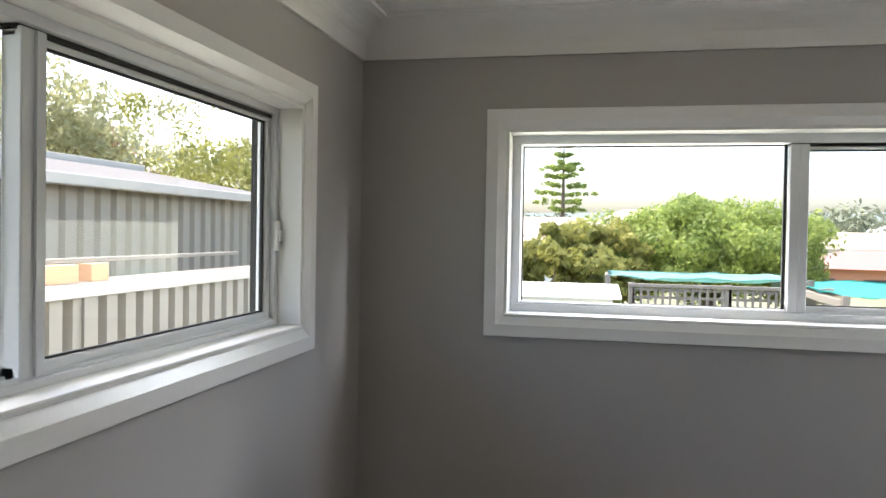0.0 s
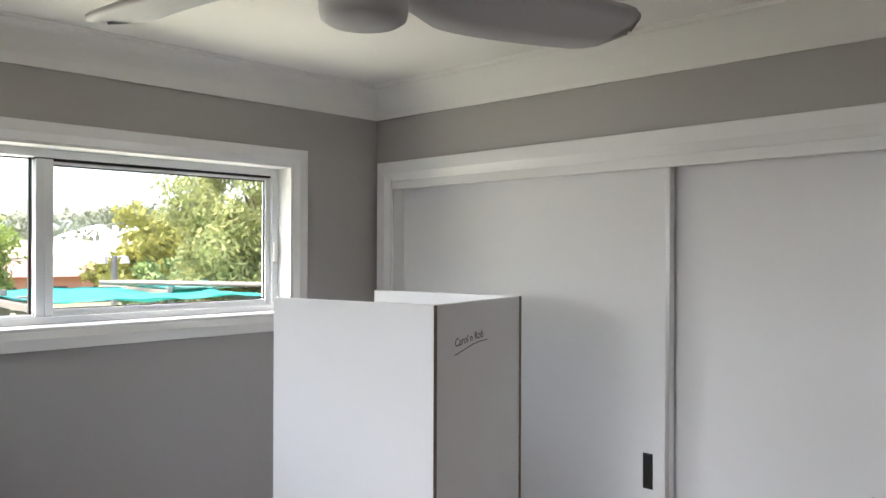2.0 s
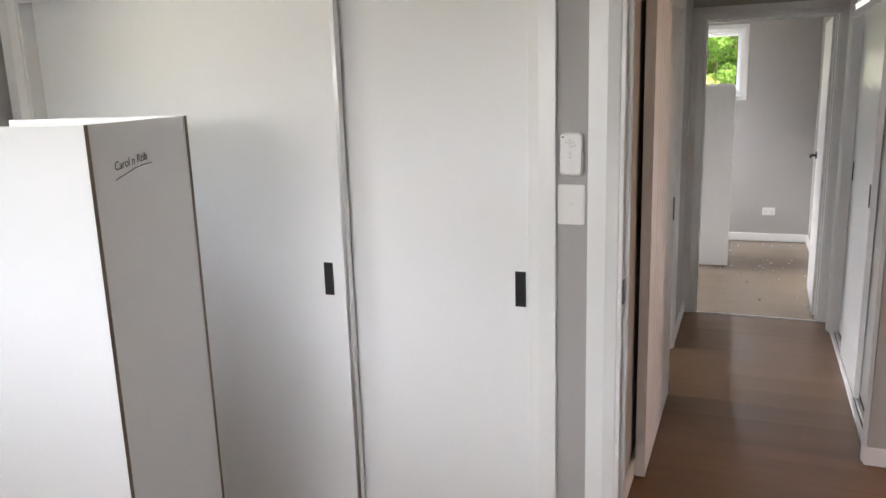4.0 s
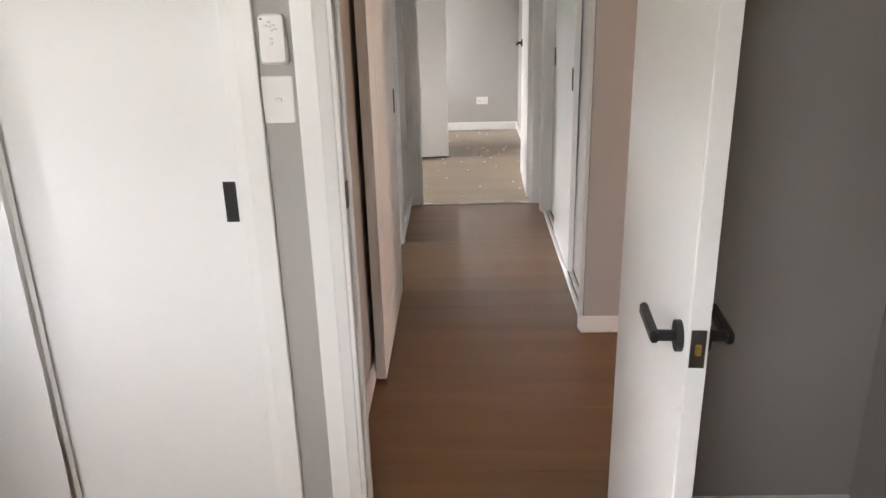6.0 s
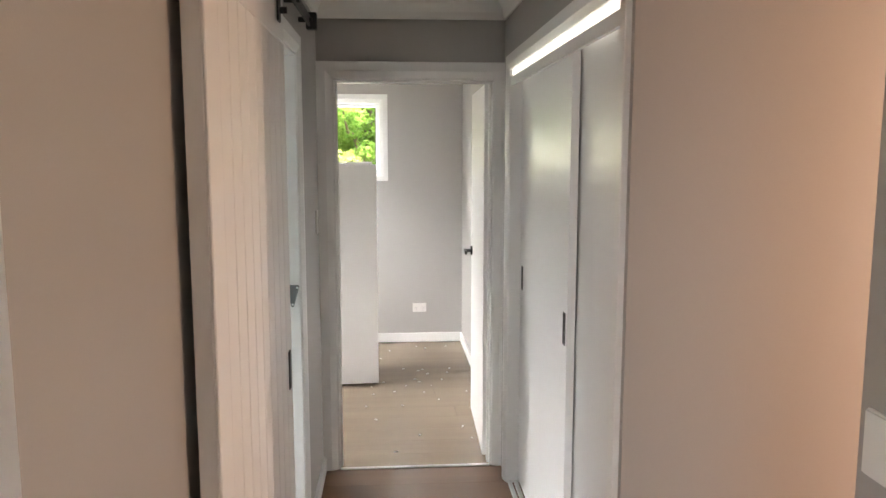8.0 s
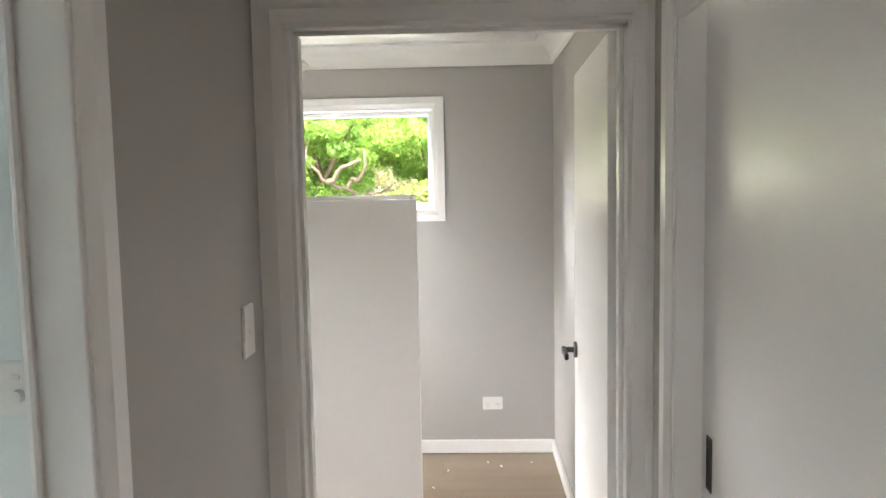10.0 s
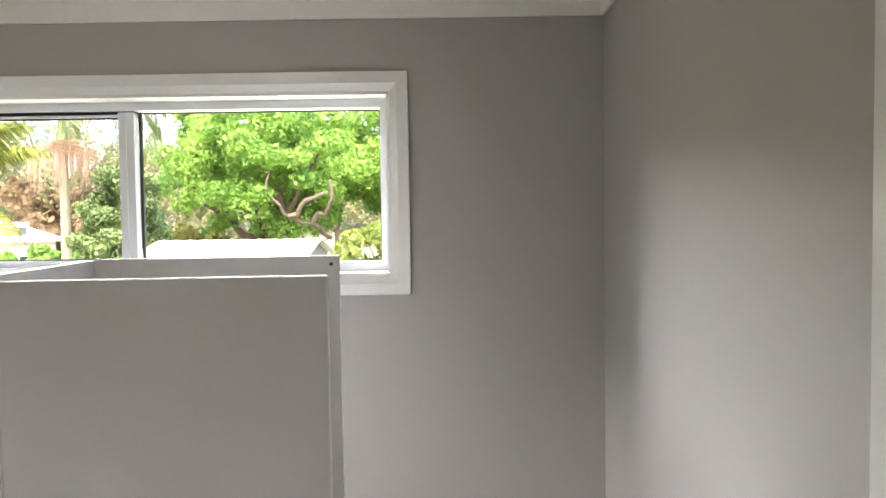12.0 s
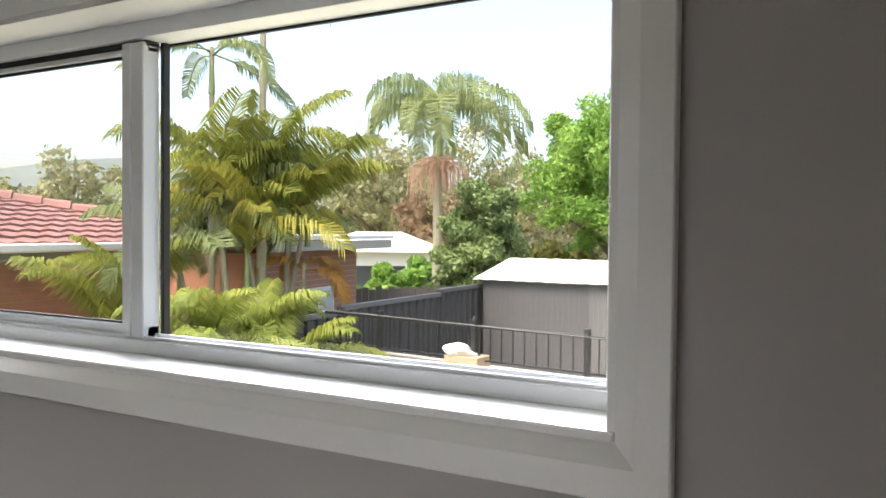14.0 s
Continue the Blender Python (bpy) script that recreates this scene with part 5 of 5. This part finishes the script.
wire = thing("clothes_line", YARD @ pose(-0.4, 0, 1.93), "thin wire strung above the railing", "wire")
bm = bmesh.new()
tube(bm, (0, 0, -0.05), (0, 7.8, 0.02), 0.0035, n=5)
part("strand", bm, CONCRETE, wire)
cb = thing("cardboard_box", YARD @ pose(0.0, 5.95, 1.452), "open brown cardboard box with white packing", "box")
part("carton", boxes((-0.02, 0.22, -0.2, 0.17, 0, 0.12), bev=0.004), CARD, cb)
bm = bmesh.new()
bmesh.ops.create_icosphere(bm, subdivisions=3, radius=0.13)
for q in bm.verts:
    q.co *= 1 + 0.5 * noise.noise(q.co * 9)
    q.co.z = q.co.z * 0.6 + 0.15
    q.co.x += 0.09
    q.co.y = q.co.y * 1.25 + 0.06
part("packing", bm, WHITESHEET, cb)

# the brick house next door
nh = thing("brick_house", pose(16.3, 9.3, GZ, 0, 0, 8), "red brick house with a hipped terracotta tile roof", "house")
hw, hd, he = 7.0, 7.0, 2.36
part("wall", boxes((-hw, 0, 0.03, hd, -1, he)), BRICK, nh)
for k in range(26):
    part("mortar_joint", boxes((-hw, -0.03, 0.026, 0.031, 0.08 + k * 0.086, 0.09 + k * 0.086)), MORTAR, nh)
part("end_wall", boxes((-0.03, 0.0, 0, hd, -1, he)), BRICK, nh)
part("fascia", boxes((-hw - 0.5, 0.5, -0.52, -0.46, he - 0.02, he + 0.18), bev=0.01), FASCIA, nh)
part("gutter", boxes((-hw - 0.5, 0.5, -0.64, -0.52, he + 0.08, he + 0.19), bev=0.02), WHITESHEET, nh)
part("soffit", boxes((-hw - 0.5, 0.5, -0.46, 0.05, he - 0.01, he + 0.01)), FASCIA, nh)
rise, run = 0.95, (hd + 1.0) / 2
bm = bmesh.new()
rr = [bm.verts.new(q) for q in ((-hw - 0.5, -0.5, he + 0.15), (0.5, -0.5, he + 0.15), (0.5, hd + 0.5, he + 0.15), (-hw - 0.5, hd + 0.5, he + 0.15), (-hw + run - 0.5, hd / 2, he + 0.13 + rise), (0.5 - run, hd / 2, he + 0.13 + rise))]
for q in ((0, 1, 5, 4), (1, 2, 5), (2, 3, 4, 5), (3, 0, 4)):
    bm.faces.new([rr[i] for i in q])
part("roof", bm, TILE, nh)
n = 13
tv, tf = [], []
for k in range(n):
    g0, g1 = k / n, (k + 1) / n
    ya, za = -0.5 + run * g0, he + 0.16 + rise * g0
    yb, zb = -0.5 + run * g1, he + 0.16 + rise * g1
    xa, xb = -hw - 0.5 + run * g0, 0.5 - run * g0
    cols = max(2, int((xb - xa) / 0.32))
    for j in range(cols):
        u0, u1 = xa + (xb - xa) * j / cols, xa + (xb - xa) * (j + 1) / cols
        i = len(tv)
        tv += [(u0 + 0.01, ya - 0.03, za + 0.035), (u1 - 0.01, ya - 0.03, za + 0.035), (u1 - 0.01, yb, zb + 0.01), (u0 + 0.01, yb, zb + 0.01), (u0 + 0.01, ya - 0.03, za - 0.01), (u1 - 0.01, ya - 0.03, za - 0.01), ((u0 + u1) / 2, ya - 0.03, za + 0.058), ((u0 + u1) / 2, yb, zb + 0.030)]
        tf += [(i, i + 6, i + 7, i + 3), (i + 6, i + 1, i + 2, i + 7), (i, i + 4, i + 5, i + 1, i + 6)]
tagged(raw_part("roof_tiles", tv, tf, TILE, nh), kind="stuff")
bm = bmesh.new()
ends = {1: (0.5, -0.5, he + 0.2), 5: (0.5 - run, hd / 2, he + 0.2 + rise), 0: (-hw - 0.5, -0.5, he + 0.2), 4: (-hw + run - 0.5, hd / 2, he + 0.2 + rise), 2: (0.5, hd + 0.5, he + 0.2)}
for e, a in ((1, 5), (0, 4), (4, 5), (2, 5)):
    p, q = Vector(ends[e]), Vector(ends[a])
    steps = 14
    for k in range(steps):
        tube(bm, p.lerp(q, k / steps), p.lerp(q, (k + 0.95) / steps), 0.13, 0.10, 8)
part("ridge_caps", bm, TILE, nh)
for x in (-0.95, -3.4, -5.7):
    wn_ = part("window", boxes((x - 0.62, x + 0.62, -0.02, 0.04, 0.35, 1.55), bev=0.01), WHITESHEET, nh)
    part("pane", boxes((x - 0.56, x - 0.02, -0.03, -0.015, 0.41, 1.49)), DARKGLASS, wn_)
    part("curtain", boxes((x + 0.02, x + 0.56, -0.03, -0.015, 0.41, 1.49)), CURTAIN, wn_)

wing = thing("brick_wing", pose(17.6, 7.2, GZ, 0, 0, 9), "brick wing with a low pale roof and one window", "house")
part("wall", boxes((-3.2, 0, 0.0, 1.7, -1, 2.42)), BRICK, wing)
for k in range(27):
    part("mortar_joint", boxes((-3.2, 0.002, -0.003, 0.0, 0.08 + k * 0.086, 0.09 + k * 0.086)), MORTAR, wing)
part("fascia", boxes((-3.5, 0.45, -0.46, -0.40, 2.44, 2.58), bev=0.01), BEIGETRIM, wing)
part("roof_sheet", boxes((-3.5, 0.45, -0.5, 1.7, 2.60, 2.66), bev=0.01), WHITESHEET, wing)
wv = part("window", boxes((-1.9, -0.85, -0.03, 0.02, 0.75, 1.85), bev=0.01), WHITESHEET, wing)
part("pane", boxes((-1.84, -1.40, -0.04, -0.025, 0.81, 1.79)), DARKGLASS, wv)
part("curtain", boxes((-1.36, -0.91, -0.04, -0.025, 0.81, 1.79)), CURTAIN, wv)

# planting east
palm(13.25, 6.15, [(0.0, 0.0, 4.75, 0.042)], 6, 1.3, LEAF_PALM, "slender cane palm with a ringed trunk and sagging fronds", 0.20, lift=(-20, 50), bend=(40, 110), hang=0.7)
palm(13.65, 5.75, [(0.0, 0.0, 5.7, 0.055)], 6, 1.5, LEAF_CANE, "tall cane palm with a pale ringed trunk", 0.20, lift=(10, 60), bend=(40, 100), hang=0.7)
palm(13.6, 5.8, [(-0.35, 0.3, 3.0, 0.045), (0.25, 0.1, 3.3, 0.045), (0.75, -0.15, 3.0, 0.04), (0.05, 0.0, 2.6, 0.04)], 9, 1.6, LEAF_CANE, "clump of cane palms with arching green fronds", 0.30, lift=(40, 86), bend=(50, 115), hang=0.6)
palm(13.5, 6.3, [(0.1, 0.0, 2.6, 0.045), (0.8, 0.0, 2.4, 0.045), (-0.4, 0.2, 2.3, 0.04)], 9, 1.45, LEAF_PALM, "cane palms at the fence", 0.30, lift=(35, 84), bend=(60, 120), hang=0.6)
palm(14.0, 5.75, [(0.1, 0.0, 2.8, 0.04), (-0.6, 0.0, 2.5, 0.04)], 9, 1.45, LEAF_GOLD, "cane palm with yellowing fronds", 0.30, lift=(40, 84), bend=(55, 115), hang=0.6)
palm(12.65, 6.75, [(0.0, 0.0, 1.9, 0.04), (-0.2, 0.2, 1.6, 0.04)], 7, 1.3, LEAF_CANE, "low cane palms beside the brick house", 0.28, lift=(45, 86), bend=(45, 100), hang=0.55)
palm(12.3, 4.5, [(0.0, 0.0, 1.4, 0.045), (-0.45, 0.1, 1.5, 0.045), (0.4, 0.0, 1.35, 0.045), (-0.8, 0.15, 1.45, 0.04), (0.15, 0.25, 1.7, 0.04), (-0.35, 0.3, 1.75, 0.04)], 11, 0.95, LEAF_YOUNG, "short young palms in front of the fence", 0.27, lift=(10, 86), bend=(60, 130), hang=0.55)
palm(14.1, 5.5, [(0.0, 0.0, 2.3, 0.035)], 4, 1.0, LEAF_ORANGE, "small cane palm with dying orange fronds", 0.26, lift=(10, 45), bend=(110, 150), hang=0.6)
palm(22.6, 8.4, [(0.0, 0.0, 5.25, 0.13)], 17, 3.0, LEAF_PALM, "tall palm with hanging fronds and seed stalks", 0.27, True, lift=(40, 88), bend=(125, 200), hang=0.9)
tree("dark_bush", 20.2, 6.05, 3.75, 0.78, LEAF_DARK, "dense dark green rounded bush behind the fence", 0.048, 150, 420, 0.1, low=0.02, puff=0.34)
lime = tree("lime_tree", 27.2, 4.75, 6.5, 3.0, LEAF_LIME, "broad bright green tree with twisting branches", 0.075, 230, 270, 0.26, low=0.30, puff=0.16)
for pts in (((-1.3, -1.9, 2.1), (-2.0, -1.5, 2.5), (-2.5, -0.9, 2.75), (-2.7, -0.5, 3.3), (-2.6, -0.55, 3.9)), ((-2.4, -1.0, 2.7), (-2.7, -1.5, 3.1), (-2.6, -2.0, 3.3)), ((-2.0, -1.5, 2.5), (-2.3, -2.0, 2.9), (-2.5, -2.1, 3.6))):
    bm = bmesh.new()
    for k, (a, b) in enumerate(zip(pts, pts[1:])):
        limb(bm, a, b, 0.066 - 0.012 * k, 0.054 - 0.012 * k, 3, 0.22)
    part("bough", bm, BARK, lime, "bare twisting grey-brown bough")
tree("lime_tree", 29.5, 0.4, 7.4, 3.2, LEAF_LIME, "broad bright green tree with twisting branches", 0.085, 210, 230, 0.3, low=0.25, puff=0.17)
tree("gum_tree", 33.4, 13.7, 8.6, 2.6, LEAF_GUM, "lacy tall tree behind the palm", 0.10, 46, 90, 0.18, low=0.30, puff=0.26, group="trees beyond the yard")
for x, y, h, s, mt in ((26, 6.8, 2.4, 1.6, LEAF_OLIVE), (25, 1.2, 2.6, 1.6, LEAF_MID), (23.0, -0.4, 2.4, 1.2, LEAF_MID), (30, 8.0, 3.0, 2.0, LEAF_GUM), (24, 9.6, 2.0, 1.0, LEAF_LIME), (21.5, 9.0, 2.0, 0.9, LEAF_LIME), (20.5, 10.4, 2.2, 0.8, LEAF_MID)):
    tree("leafy_bush", x, y, h, s, mt, "leafy garden bush behind the yard", 0.12, 45, 100, 0.07, low=0.08, group="garden bushes")
for x, y, h, s, mt in ((38, 20, 7, 3.2, LEAF_GUM), (44, 13, 7, 3.5, LEAF_GUM), (42, 5, 7.5, 3.5, LEAF_GUM), (36, 27, 6, 3, LEAF_OLIVE), (46, 25, 7, 3.6, LEAF_GUM), (34, 14, 4.6, 2.4, LEAF_RUST), (30, 33, 6, 3, LEAF_GUM), (24, 30, 5, 2.6, LEAF_OLIVE)):
    tree("gum_tree", x, y, h, s, mt, "tall airy tree beyond the yard", 0.18, 55, 80, 0.16, low=0.25, puff=0.26, group="trees beyond the yard")
far_house(31, 15.6, -60, 4.5, 4, 2.0, 0.7, WHITESHEET, WHITESHEET, "low white house beyond the palms")

# far woods and ridge, distance haze mixed into their colours
cs, rs = [], []
for k in range(2600):
    a = rng.uniform(radians(-25), radians(205))
    d = rng.uniform(60, 190)
    z = 0.3 + d * math.tan(radians(rng.uniform(-0.3, 3.0) * (0.75 + 0.3 * math.sin(a * 7))))
    cs.append((d * math.cos(a) + 3, d * math.sin(a), z))
    rs.append(rng.uniform(1.3, 2.9) * (0.5 + d / 160))
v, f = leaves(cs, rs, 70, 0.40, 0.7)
fw = tagged(raw_part("far_woods", v, f, LEAF_HAZED, None), "wooded slope in the distance", "woods", "", "stuff")
bm = bmesh.new()
last = None
for k in range(121):
    a = radians(-40 + 260 * k / 120)
    h = 15 + 27 * math.exp(-((a - radians(50)) / radians(13)) ** 2) + 4 * noise.noise(Vector((k * 0.06, 3, 0))) + 1.2 * noise.noise(Vector((k * 0.7, 5, 0)))
    c, s = math.cos(a), math.sin(a)
    cur = [bm.verts.new((420 * c, 420 * s, GZ - 2)), bm.verts.new((470 * c, 470 * s, h)), bm.verts.new((560 * c, 560 * s, GZ - 2))]
    if last:
        bm.faces.new((last[0], cur[0], cur[1], last[1]))
        bm.faces.new((last[1], cur[1], cur[2], last[2]))
    last = cur
structure("backdrop_ridge", bm, HILL, "wooded ridge on the horizon, haze put into its colour", "hills")

# ---- floors: boards laid as single pieces ----
MESHES = {}


def board(length, width):
    key = (round(length, 2), round(width, 3))
    if key not in MESHES:
        bm = bmesh.new()
        box(bm, -width / 2 + 0.0002, width / 2 - 0.0002, -length / 2 + 0.0002, length / 2 - 0.0002, -0.010, 0.0, 0.0005)
        me = bpy.data.meshes.new("floor_board")
        bm.to_mesh(me)
        bm.free()
        MESHES[key] = me
    return MESHES[key]


def board_floor(name, x0, x1, y0, y1, mat, m=None, width=0.192, length=1.82, label="warm brown timber-look floor boards"):
    """Boards across the hall's direction, staggered, on dark underlay."""
    ob = structure(name, boxes((x0, x1, y0, y1, -0.05, -0.0095)), UNDER, label, "floor", m)
    x, k = x0, 0
    while x < x1 - 0.01:
        w = min(width, x1 - x)
        y = y0 - (k * 0.47 % 1) * (length if length < 3 else 0.0)
        while y < y1:
            a, b = max(y, y0), min(y + length, y1)
            if b - a > 0.03:
                me = board(b - a, w)
                p = new("floor_board", me)
                p.parent = ob
                p.matrix_basis = pose(x + w / 2, (a + b) / 2, 0)
                if not me.materials:
                    me.materials.append(mat)
                p.material_slots[0].link = "OBJECT"
                p.material_slots[0].material = mat
            y += length
        x += width
        k += 1
    return ob


board_floor("floor_bedroom", -0.94, 1.80, -1.30, 2.43, OAK)
board_floor("floor_hall", -3.26, 0.0, SY - 0.1, NY + 0.1, OAK, HALL, length=5.0)
board_floor("floor_passage", -3.0, -2.04, -4.2, SY - 0.1, OAK, HALL)
board_floor("floor_second", 5.06, 7.708, -0.792, 2.85, DUSTY, label="dusty timber-look floor boards before cleaning")

crumbs = []
for k in range(34):
    x, y = rng.uniform(5.25, 7.6), rng.uniform(-0.72, 0.1)
    crumbs.append((x, y, rng.uniform(0.003, 0.014) * rng.uniform(0.5, 1.2), rng.uniform(0.002, 0.005), rng.uniform(0, 180)))
bm = bmesh.new()
for x, y, a, b, r in crumbs:
    m4 = pose(x, y, 0.0022, 0, 0, r) @ Matrix.Diagonal((a * 2, b * 2, 0.004, 1))
    bmesh.ops.create_cube(bm, size=1, matrix=m4)
tagged(part("plaster_crumbs", bm, CHIPS), "white plaster crumbs and dust scattered on the floor", "debris", "", "stuff")
